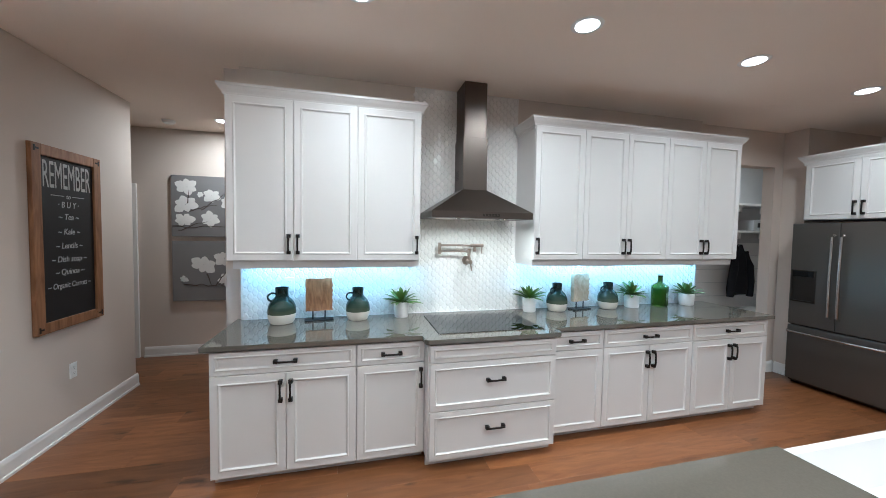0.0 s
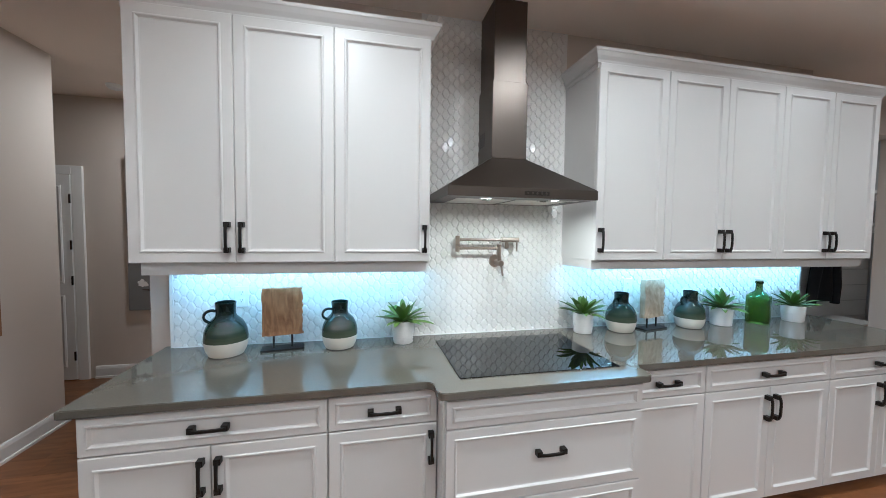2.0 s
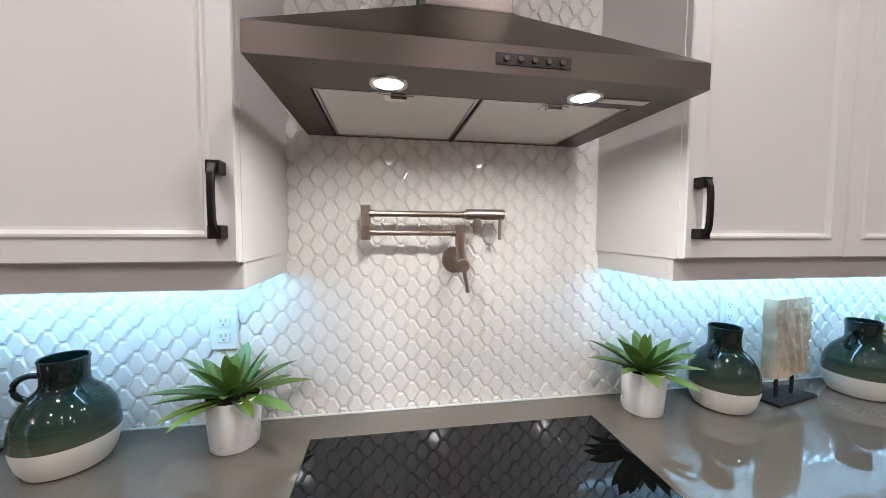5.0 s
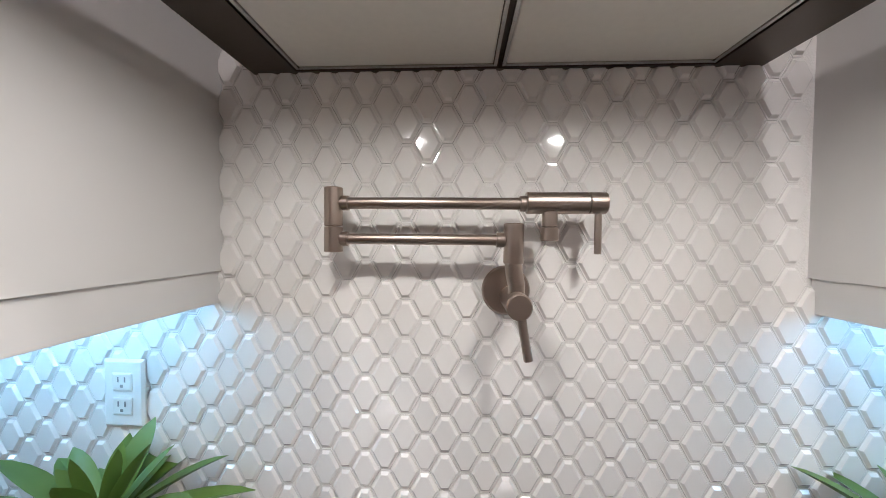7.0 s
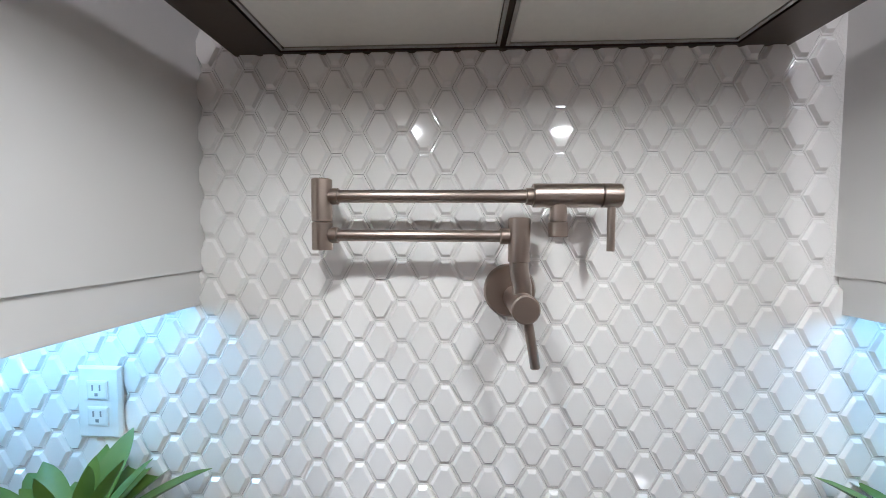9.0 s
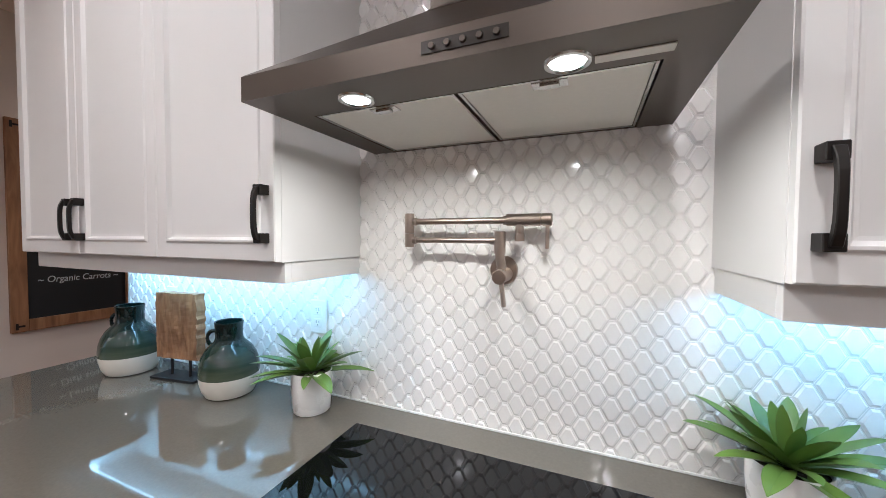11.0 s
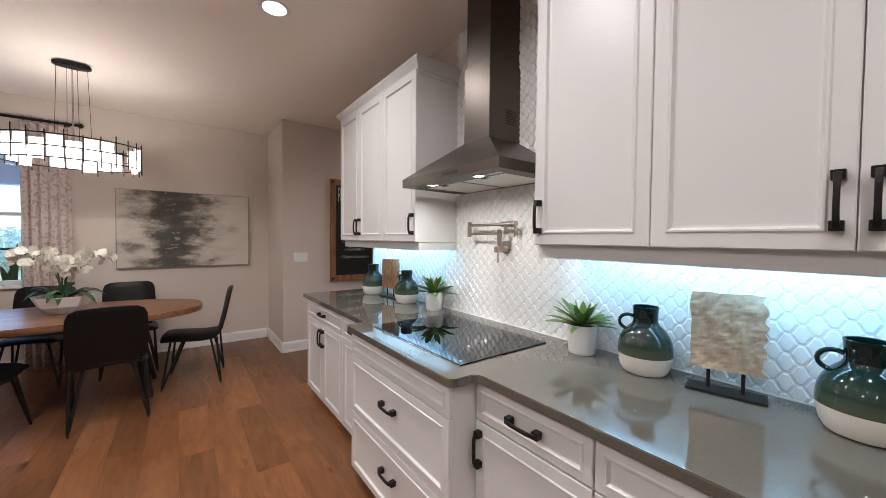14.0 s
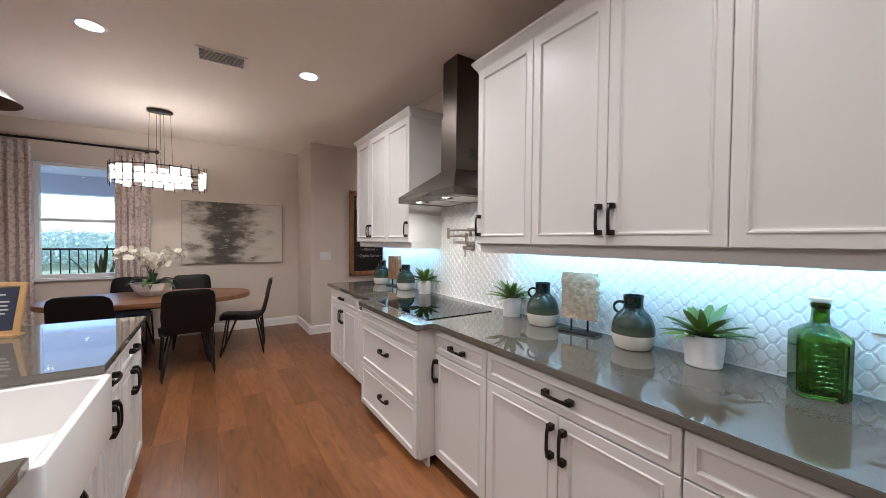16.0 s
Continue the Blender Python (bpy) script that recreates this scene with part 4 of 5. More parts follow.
def flower_picture(z, seed, blooms, twigs, label):
    t = thing("canvas_picture", pose(-2.765, 2.028, z), label, "picture", "pair of blossom pictures")
    part("canvas", boxes((-0.375, 0.375, -0.036, -0.001, -0.375, 0.375), bevel=0.004), M_CANVAS, t)
    rnd = random.Random(seed)
    for x0, z0, x1, z1 in twigs:
        pts = [(x0 + (x1 - x0) * i / 9, -0.037, z0 + (z1 - z0) * i / 9 + rnd.uniform(-0.014, 0.014)) for i in range(10)]
        part("painted_twig", tube(pts, [0.007 - 0.0004 * i for i in range(10)], 6), M_TWIG, t)
    for fx, fz, r in blooms:
        part("painted_blossom", magnolia(fx, fz, r, rnd.uniform(0, 60), rnd), M_BLOSSOM, t)
    return t


flower_picture(1.866, 2, ((-0.20, 0.24, 0.135), (-0.22, 0.02, 0.145), (-0.24, -0.17, 0.125), (0.07, 0.14, 0.12), (0.05, -0.15, 0.12), (0.27, 0.05, 0.12), (-0.06, 0.15, 0.045)),
               ((-0.36, -0.26, 0.36, -0.24), (-0.30, -0.30, 0.02, -0.18), (-0.18, -0.05, 0.12, 0.03), (-0.05, -0.04, 0.30, 0.22), (-0.20, 0.02, -0.18, 0.20)),
               "grey canvas with white magnolia blossom, unframed")
flower_picture(1.060, 9, ((-0.03, 0.08, 0.155), (-0.25, -0.10, 0.055), (0.20, 0.16, 0.13), (0.24, -0.12, 0.12)),
               ((-0.25, -0.16, 0.34, -0.20), (0.0, -0.02, 0.06, -0.20), (0.10, -0.19, 0.30, 0.12)),
               "darker grey canvas with white magnolia blossom, unframed")

# ---- dining end ----
def abstract_material():
    m = bpy.data.materials.new("abstract_paint")
    m.use_nodes = True
    nt = m.node_tree
    b = nt.nodes["Principled BSDF"]
    tc = nt.nodes.new("ShaderNodeTexCoord")
    mp = nt.nodes.new("ShaderNodeMapping")
    mp.inputs["Scale"].default_value = (0.9, 1.0, 2.0)
    nt.links.new(tc.outputs["Object"], mp.inputs["Vector"])
    n = nt.nodes.new("ShaderNodeTexNoise")
    n.inputs["Scale"].default_value, n.inputs["Detail"].default_value, n.inputs["Roughness"].default_value = 3.6, 7, 0.62
    nt.links.new(mp.outputs["Vector"], n.inputs["Vector"])
    sep = nt.nodes.new("ShaderNodeSeparateXYZ")
    nt.links.new(tc.outputs["Object"], sep.inputs["Vector"])
    g = nt.nodes.new("ShaderNodeMath")
    g.operation = "MULTIPLY_ADD"
    g.inputs[1].default_value, g.inputs[2].default_value = 2.1, 0.28
    nt.links.new(sep.outputs["X"], g.inputs[0])
    ab = nt.nodes.new("ShaderNodeMath")
    ab.operation = "ABSOLUTE"
    nt.links.new(g.outputs[0], ab.inputs[0])
    su = nt.nodes.new("ShaderNodeMath")
    su.operation = "MULTIPLY_ADD"
    su.inputs[1].default_value = -0.33
    nt.links.new(ab.outputs[0], su.inputs[0])
    nt.links.new(n.outputs["Fac"], su.inputs[2])
    r = ramp_node(nt, [(0.06, (0.56, 0.51, 0.44)), (0.22, (0.47, 0.42, 0.36)), (0.32, (0.25, 0.22, 0.175)), (0.40, (0.085, 0.075, 0.058)), (0.56, (0.05, 0.045, 0.036)), (0.62, (0.42, 0.39, 0.35))])
    nt.links.new(su.outputs[0], r.inputs["Fac"])
    nt.links.new(r.outputs["Color"], b.inputs["Base Color"])
    b.inputs["Roughness"].default_value = 0.65
    bp = nt.nodes.new("ShaderNodeBump")
    bp.inputs["Strength"].default_value, bp.inputs["Distance"].default_value = 0.4, 0.003
    nt.links.new(n.outputs["Fac"], bp.inputs["Height"])
    nt.links.new(bp.outputs["Normal"], b.inputs["Normal"])
    return m


art = thing("abstract_painting", pose(-3.968, -1.51, 1.478, 0, 0, 90), "large abstract canvas in cream, grey and dark brown", "painting")
part("canvas", boxes((-0.655, 0.655, -0.040, -0.001, -0.448, 0.448), bevel=0.003), abstract_material(), art)
part("edge_frame", boxes((-0.662, -0.6565, -0.036, -0.001, -0.455, 0.455), (0.6565, 0.662, -0.036, -0.001, -0.455, 0.455), (-0.6565, 0.6565, -0.036, -0.001, -0.455, -0.4495), (-0.6565, 0.6565, -0.036, -0.001, 0.4495, 0.455)), mat("bare_canvas", (0.30, 0.26, 0.21), 0.8), art)

TX, TY, TH = -2.74, -2.34, 0.75
table = thing("dining_table", pose(TX, TY, 0), "oval dining table with a thick warm wooden top", "table")
part("tabletop", extrude_outline([(0.54 * math.copysign(abs(math.cos(a)) ** 0.85, math.cos(a)), 0.92 * math.copysign(abs(math.sin(a)) ** 0.85, math.sin(a))) for a in [2 * math.pi * i / 72 for i in range(72)]], TH - 0.05, TH, 0.006), M_TABLE, table)
part("apron", boxes((-0.28, 0.28, -0.55, 0.55, TH - 0.10, TH - 0.051)), M_BLACK, table)
for s in (-1, 1):
    for u in (-1, 1):
        part("leg", tube([(u * 0.10, s * 0.42, TH - 0.10), (u * 0.26, s * 0.52, 0.0)], 0.032, 12), M_BLACK, table, "black metal leg")
    part("stretcher", boxes((-0.24, 0.24, s * 0.50 - 0.02, s * 0.50 + 0.02, 0.03, 0.07)), M_BLACK, table)


def shell(profile, width, thick, taper=0.0):
    """A padded shell: a side profile of (y, z) points swept across x with rounded, slightly dished sides."""
    bm = bmesh.new()
    n, m = len(profile), 9
    P = [Vector((0, y, z)) for y, z in profile]
    top, bot = [], []
    for i, p in enumerate(P):
        d = (P[min(i + 1, n - 1)] - P[max(i - 1, 0)]).normalized()
        nr = Vector((0, -d.z, d.y))
        w = width / 2 * (1 - taper * (i / (n - 1)) ** 2)
        w *= 0.80 if i in (0, n - 1) else 0.955 if i in (1, n - 2) else 1
        rt, rb = [], []
        for j in range(m):
            u = -1 + 2 * j / (m - 1)
            dish = 0.022 * u * u
            t = thick / 2 * (1 - 0.75 * abs(u) ** 5) * (0.45 if i in (0, n - 1) else 1)
            q = p + Vector((u * w, 0, 0)) + nr * dish
            rt.append(bm.verts.new(q + nr * t))
            rb.append(bm.verts.new(q - nr * t))
        top.append(rt), bot.append(rb)
    for i in range(n - 1):
        for j in range(m - 1):
            bm.faces.new((top[i][j], top[i][j + 1], top[i + 1][j + 1], top[i + 1][j]))
            bm.faces.new((bot[i][j], bot[i + 1][j], bot[i + 1][j + 1], bot[i][j + 1]))
        bm.faces.new((top[i][0], top[i + 1][0], bot[i + 1][0], bot[i][0]))
        bm.faces.new((top[i][-1], bot[i][-1], bot[i + 1][-1], top[i + 1][-1]))
    for j in range(m - 1):
        bm.faces.new((top[0][j], bot[0][j], bot[0][j + 1], top[0][j + 1]))
        bm.faces.new((top[-1][j], top[-1][j + 1], bot[-1][j + 1], bot[-1][j]))
    return bm


def dining_chair(m):
    """Faces +y; origin on the floor under the seat."""
    t = thing("dining_chair", m, "black leather dining chair with thin metal hairpin legs", "chair", "chairs round the dining table")
    part("seat", shell([(0.23, 0.455), (0.205, 0.464), (0.17, 0.469), (0.06, 0.462), (-0.08, 0.452), (-0.17, 0.458), (-0.215, 0.480)], 0.46, 0.045), M_LEATHER, t, "", True)
    part("backrest", shell([(-0.205, 0.470), (-0.235, 0.53), (-0.262, 0.64), (-0.285, 0.76), (-0.300, 0.83), (-0.309, 0.870), (-0.314, 0.892)], 0.45, 0.036, 0.12), M_LEATHER, t, "", True)
    for sx in (-1, 1):
        for sy, fy in ((0.15, 0.21), (-0.15, -0.24)):
            a, b, c = (sx * 0.13, sy, 0.445), (sx * 0.215, fy, 0.012), (sx * 0.20, sy - 0.06 if sy < 0 else sy - 0.10, 0.445)
            mid = Vector(b)
            pts = [Vector(a), Vector(a).lerp(mid, 0.5), Vector(a).lerp(mid, 0.95), mid + Vector((0, 0, -0.004)), Vector(c).lerp(mid, 0.95), Vector(c).lerp(mid, 0.5), Vector(c)]
            part("leg", tube(pts, 0.0095, 8), M_BLACK, t, "bent black rod leg", True)
    return t


chair = dining_chair(pose(-2.74, -1.50, 0, 0, 0, 172))
for cx, cy, a in ((-2.26, -2.04, 97), (-2.22, -2.72, 84), (-3.40, -2.02, -86), (-3.38, -2.68, -94), (-2.74, -3.30, 4)):
    copy_thing(chair, pose(cx, cy, 0, 0, 0, a))

bowl = thing("orchid_bowl", pose(-2.80, -2.38, TH), "white orchids with dark leaves in a faceted white bowl", "flower arrangement")
bm = lathe([(0, 0.001), (0.085, 0.001), (0.150, 0.060), (0.188, 0.145), (0.181, 0.145), (0.14, 0.08), (0, 0.07)], 8)
part("bowl", bm, M_CERAMIC, bowl, "faceted white ceramic bowl")
part("soil", lathe([(0, 0.122), (0.165, 0.114)], 8), M_SOIL, bowl)
rnd = random.Random(4)
for i in range(16):
    o = part("leaf", blade(rnd.uniform(0.26, 0.42), 0.062, radians(rnd.uniform(35, 70)), rnd.uniform(0.45, 0.9), 0.2), M_LEAFDK, bowl, "", True)
    o.matrix_local = pose(0, 0, 0.115, 0, 0, i * 67 + rnd.uniform(-15, 15)) @ pose(0.04, 0, 0)


def orchid_flower():
    bm = bmesh.new()
    for k in range(5):
        a = radians(72 * k + 90)
        d, n = Vector((math.cos(a), 0, math.sin(a))), Vector((-math.sin(a), 0, math.cos(a)))
        wd = 0.52 if k in (1, 4) else 0.30
        c = bm.verts.new((0, -0.004, 0))
        ring = [bm.verts.new(d * 0.045 * u + n * 0.045 * w * wd * 1.6 + Vector((0, -0.012 * math.sin(u * 3) + 0.002 * k, 0))) for u, w in ((0.35, -0.7), (0.75, -1.0), (1.0, -0.4), (1.02, 0.3), (0.75, 1.0), (0.35, 0.7))]
        for p, q in zip(ring, ring[1:]):
            bm.faces.new((c, p, q))
    return bm


petal_mesh = None
for s in range(7):
    a0 = s * 51 + rnd.uniform(-12, 12)
    reach, top = rnd.uniform(0.16, 0.34), rnd.uniform(0.30, 0.42)
    pts = []
    for i in range(9):
        u = i / 8
        r = reach * u ** 1.5
        pts.append((r * math.cos(radians(a0)), r * math.sin(radians(a0)), 0.115 + top * math.sin(u * 2.15)))
    part("stem", tube(pts, 0.0035, 6), M_LEAFDK, bowl)
    for i in range(3, 9):
        for j in range(3):
            if petal_mesh is None:
                o = part("orchid_flower", orchid_flower(), M_PETAL, bowl)
                petal_mesh = o.data
            else:
                o = new("orchid_flower", petal_mesh)
                o.parent = bowl
            sc = rnd.uniform(0.62, 1.0)
            o.matrix_local = Matrix.Translation(Vector(pts[i]) + Vector((rnd.uniform(-0.045, 0.045), rnd.uniform(-0.045, 0.045), rnd.uniform(-0.03, 0.03)))) @ pose(0, 0, 0, rnd.uniform(-35, 35), rnd.uniform(-40, 40), rnd.uniform(0, 360)) @ Matrix.Scale(sc, 4)

# ---- chandelier ----
ch = thing("chandelier", pose(-2.69, -2.28, 1.96), "oval bronze rod chandelier with lit glass panels", "chandelier")
RA, RB = 0.30, 0.42


def oval(u, z, k=1.0):
    return Vector((RA * k * math.cos(u), RB * k * math.sin(u), z))


for z in (0.015, 0.10, 0.19):
    part("ring", tube([oval(2 * math.pi * i / 48, z) for i in range(48)], 0.005, 8, None, True), M_BRONZE, ch, "", True)
rnd = random.Random(12)
for i in range(26):
    u = 2 * math.pi * i / 26
    part("rod", cyl(oval(u, -0.02 + rnd.uniform(-0.015, 0.02), 1.01), oval(u, 0.20 + rnd.uniform(-0.005, 0.05), 1.01), 0.004, 8), M_BRONZE, ch)
    if i % 6 != 3:
        u2 = 2 * math.pi * (i + 0.9) / 26
        a, b = oval(u + 0.02, 0, 0.985), oval(u2, 0, 0.985)
        z0, z1 = (0.0, 0.15) if i % 4 == 0 else ((0.06, 0.20) if i % 3 == 0 else (0.02, 0.18))
        bm = bmesh.new()
        nrm = (b - a).cross(Vector((0, 0, 1))).normalized() * 0.002
        vs = [bm.verts.new(p + Vector((0, 0, z)) + s * nrm) for s in (-1, 1) for p, z in ((a, z0), (b, z0), (b, z1), (a, z1))]
        for f in ((0, 1, 2, 3), (7, 6, 5, 4), (0, 4, 5, 1), (1, 5, 6, 2), (2, 6, 7, 3), (3, 7, 4, 0)):
            bm.faces.new([vs[k] for k in f])
        part("glass_panel", bm, M_CLEAR, ch, "lit frosted glass panel")
for s in (-1, -0.33, 0.33, 1):
    part("bulb", lathe([(0, -0.03), (0.018, -0.02), (0.022, 0.0), (0.016, 0.025), (0.01, 0.04), (0, 0.042)], 16), M_LAMP, ch, "", True).location = (0, s * 0.26, 0.09)
    part("crossbar", cyl((-RA * 0.8, s * 0.25, 0.14), (RA * 0.8, s * 0.25, 0.14), 0.004, 8), M_BRONZE, ch)
    part("wire", cyl((0, s * 0.11, 0.14), (0, s * 0.09, CEIL - 1.97 - 0.03), 0.0018, 6), M_BRONZE, ch)
part("spine", cyl((0, -RB, 0.14), (0, RB, 0.14), 0.005, 8), M_BRONZE, ch)
part("stem", cyl((0, 0, 0.14), (0, 0, CEIL - 1.97 - 0.03), 0.006, 10), M_CHROME, ch)
part("canopy_plate", extrude_outline([(0.055 * math.cos(a), 0.115 * math.sin(a)) for a in [2 * math.pi * i / 40 for i in range(40)]], CEIL - 1.97 - 0.034, CEIL - 1.97 - 0.001, 0.006), M_BRONZE, ch)

# ---- curtains ----
def curtain(y0, y1, label):
    t = thing("curtain", pose(-3.88, 0, 0.02), label, "curtain", "window curtains")
    bm = bmesh.new()
    n, rows = 60, 14
    grid = []
    for j in range(rows + 1):
        z = 2.50 * j / rows
        row = []
        for i in range(n + 1):
            u = i / n
            ph = u * 2 * math.pi * 5.5
            amp = 0.026 + 0.008 * math.sin(3 * u + j * 0.15)
            row.append(bm.verts.new((amp * math.sin(ph + 0.25 * math.sin(j * 0.4)), y0 + (y1 - y0) * u + 0.008 * math.sin(ph * 2), z)))
        grid.append(row)
    for j in range(rows):
        for i in range(n):
            bm.faces.new((grid[j][i], grid[j][i + 1], grid[j + 1][i + 1], grid[j + 1][i]))
    ob = part("cloth", bm, M_CURTAIN, t, "", True)
    so = ob.modifiers.new("thickness", "SOLIDIFY")
    so.thickness = 0.003
    for k in range(6):
        u = (k + 0.5) / 6
        part("ring", tube([(0.022 * math.cos(a), y0 + (y1 - y0) * u, 2.535 + 0.022 * math.sin(a)) for a in [2 * math.pi * i / 16 for i in range(16)]], 0.003, 6, None, True), M_BRONZE, t)
    return t


curtain(-2.86, -2.50, "blush patterned curtain gathered beside the window")
curtain(-4.02, -3.58, "blush patterned curtain gathered beside the window")
rod = thing("curtain_rod", pose(-3.88, -3.2, 2.555), "dark bronze curtain rod with round ends", "curtain rod")
part("pole", cyl((0, -1.15, 0), (0, 0.76, 0), 0.014, 14), M_BRONZE, rod)
for y in (-1.17, 0.775):
    part("finial", lathe([(0, -0.028), (0.018, -0.02), (0.027, 0), (0.018, 0.02), (0, 0.028)], 16), M_BRONZE, rod, "", True).location = (0, y, 0)
for y in (-1.0, 0.66):
    part("bracket", boxes((-0.089, 0.0, y - 0.008, y + 0.008, -0.03, -0.014), (-0.089, -0.08, y - 0.02, y + 0.02, -0.06, 0.03)), M_BRONZE, rod)

# ---- island with the farmhouse sink ----
IX0, IX1, IY0, IY1 = -0.635, 2.35, -2.195, -3.30
SX0, SX1 = 0.40, 1.09


def island_unit(x0, x1, kind, label):
    w = x1 - x0
    t = thing("island_cabinet", pose((x0 + x1) / 2, IY0 - 0.625, 0, 0, 0, 180), label, "cabinet", "island cabinets")
    top = CB if kind != "sink" else CB - 0.235
    part("body", boxes((-w / 2 + 0.0005, w / 2 - 0.0005, -0.605, -0.004, 0.062, top)), M_CAB, t)
    part("toe_kick", boxes((-w / 2 + 0.001, w / 2 - 0.001, -0.545, -0.53, 0.0, 0.062)), M_CAB, t)
    z0, z1 = 0.068, CB - 0.160
    if kind == "sink":
        z1 = top - 0.01
    else:
        front("drawer_front", w - 2 * GAP, 0.142, 0, -0.605, CB - 0.083, t, DRAWER, (0, 0, 0))
    dw = (w - 3 * GAP) / 2
    for s in (-1, 1):
        front("door", dw, z1 - z0, s * (dw + GAP) / 2, -0.605, (z0 + z1) / 2, t, DOOR, (-s * (dw / 2 - 0.028), (z1 - z0) / 2 - 0.10, 1))
    return t


island_unit(-0.635, 0.03, "pair", "white painted island cabinet with panelled doors and a drawer")
island_unit(0.03, SX0 - 0.005, "pair", "white painted island cabinet with panelled doors and a drawer")
island_unit(SX0 - 0.005, SX1 + 0.005, "sink", "white painted island cabinet under the sink")
island_unit(SX1 + 0.005, 2.33, "pair", "white painted island cabinet with panelled doors and a drawer")
tagged(part("island_back_panel", boxes((-0.635, 2.33, -3.02, -2.825, 0.0, CB)), M_CAB), "white painted back panel of the kitchen island", "panel")
out = [(IX0 - 0.03, IY1), (IX1, IY1), (IX1, IY0 + 0.022), (SX1, IY0 + 0.022), (SX1, -2.66), (SX0, -2.66), (SX0, IY0 + 0.022), (IX0 - 0.03, IY0 + 0.022)]
tagged(part("island_worktop", extrude_outline(out, CB, CT, 0.003), M_COUNTER), "polished dark grey quartz island worktop with a sink cut-out", "worktop")
sink = thing("farmhouse_sink", pose((SX0 + SX1) / 2, -2.405, CB - 0.232), "white fireclay farmhouse sink with an apron front", "sink")
hw, hd, sh = (SX1 - SX0) / 2 - 0.002, 0.25, 0.232
bm = bmesh.new()


def rrect(bm, a, y0, y1, r, z, n=5):
    pts = []
    for cx, cy, s in ((a - r, y1 - r, 0), (-a + r, y1 - r, 90), (-a + r, y0 + r, 180), (a - r, y0 + r, 270)):
        for k in range(n + 1):
            an = radians(s + 90 * k / n)
            pts.append(bm.verts.new((cx + r * math.cos(an), cy + r * math.sin(an), z)))
    return pts


rs = [rrect(bm, hw, -hd, hd, 0.02, 0.0), rrect(bm, hw, -hd, hd, 0.02, sh - 0.008), rrect(bm, hw - 0.003, -hd + 0.003, hd - 0.003, 0.02, sh - 0.002), rrect(bm, hw - 0.008, -hd + 0.008, hd - 0.008, 0.02, sh),
      rrect(bm, hw - 0.020, -hd + 0.020, hd - 0.024, 0.03, sh), rrect(bm, hw - 0.026, -hd + 0.026, hd - 0.030, 0.03, sh - 0.006), rrect(bm, hw - 0.034, -hd + 0.034, hd - 0.038, 0.04, 0.05),
      rrect(bm, hw - 0.060, -hd + 0.060, hd - 0.064, 0.05, 0.025)]
for a, b in zip(rs, rs[1:]):
    for i in range(len(a)):
        j = (i + 1) % len(a)
        bm.faces.new((a[i], a[j], b[j], b[i]))
bm.faces.new(rs[-1]), bm.faces.new(rs[0])
bmesh.ops.translate(bm, vec=(0, 0.005, 0), verts=bm.verts)
part("basin", bm, M_SINK, sink, "", True)
part("drain", lathe([(0, 0.027), (0.03, 0.027), (0.042, 0.029), (0.044, 0.0255), (0, 0.0255)], 28), M_BRONZE, sink, "dark drain", True).location = (0.02, -0.03, 0)

sign = thing("counter_sign", pose(-0.40, -2.73, CT, 0, 0, 75), "small pine easel sign with a dark printed card", "sign")
tilt = pose(0, 0, 0.004, -14)
f = part("frame", frame_loft(bmesh.new(), 0.21, 0.27, [(0, 0), (0, 0.012), (0.003, 0.014), (0.022, 0.014), (0.024, 0.008), (0.03, 0.008)]), M_SIGN, sign)
f.matrix_local = tilt @ pose(0, 0, 0.135)
c = part("card", boxes((-0.078, 0.078, -0.0095, -0.0085, -0.108, 0.108)), M_NAVY, f, "navy printed card")
for k, (a, w) in enumerate(((0.07, 0.03), (0.035, 0.05), (0.015, 0.045), (-0.005, 0.05), (-0.025, 0.04))):
    part("text_line", boxes((-w, w, -0.0102, -0.0096, a - 0.004, a + 0.004)), M_CHALK, c)
part("foot", boxes((-0.10, 0.10, -0.03, 0.045, 0.0, 0.012), bevel=0.002), M_SIGN, sign)

# ---- fridge and the cabinet over it ----
fr = thing("refrigerator", pose(3.66, -0.602, 0, 0, 0, -90), "slate grey french-door refrigerator with a water dispenser", "refrigerator")
FW = 0.78
part("cabinet_body", boxes((-FW / 2, FW / 2, 0.05, 0.72, 0.03, 1.745), bevel=0.004), M_STEELDK, fr)
doors = []
for s in (-1, 1):
    doors.append(part("door", boxes((min(0, s) * FW / 2 + (0.002 if s > 0 else 0), max(0, s) * FW / 2 - (0.002 if s < 0 else 0), 0.0, 0.046, 0.66, 1.745), bevel=0.008), M_FRIDGE, fr))
drawer = part("freezer_drawer", boxes((-FW / 2, FW / 2, 0.0, 0.046, 0.06, 0.648), bevel=0.008), M_FRIDGE, fr)
for s, d in zip((-1, 1), doors):
    part("handle", tube([(s * 0.035, -0.012, 0.78), (s * 0.035, -0.045, 0.80), (s * 0.035, -0.055, 1.18), (s * 0.035, -0.045, 1.60), (s * 0.035, -0.012, 1.62)], 0.0125, 12), M_CHROME, d, "bright steel bar handle", True)
part("handle", tube([(-0.38, -0.012, 0.585), (-0.36, -0.045, 0.585), (0, -0.055, 0.585), (0.36, -0.045, 0.585), (0.38, -0.012, 0.585)], 0.0125, 12), M_CHROME, drawer, "bright steel bar handle", True)
part("dispenser", frame_loft(bmesh.new(), 0.21, 0.34, [(0, 0), (0, 0.006), (0.006, 0.008), (0.014, 0.008), (0.02, -0.02), (0.03, -0.02)], Matrix.Translation((-0.27, -0.0005, 1.08))), M_STEELDK, doors[0])
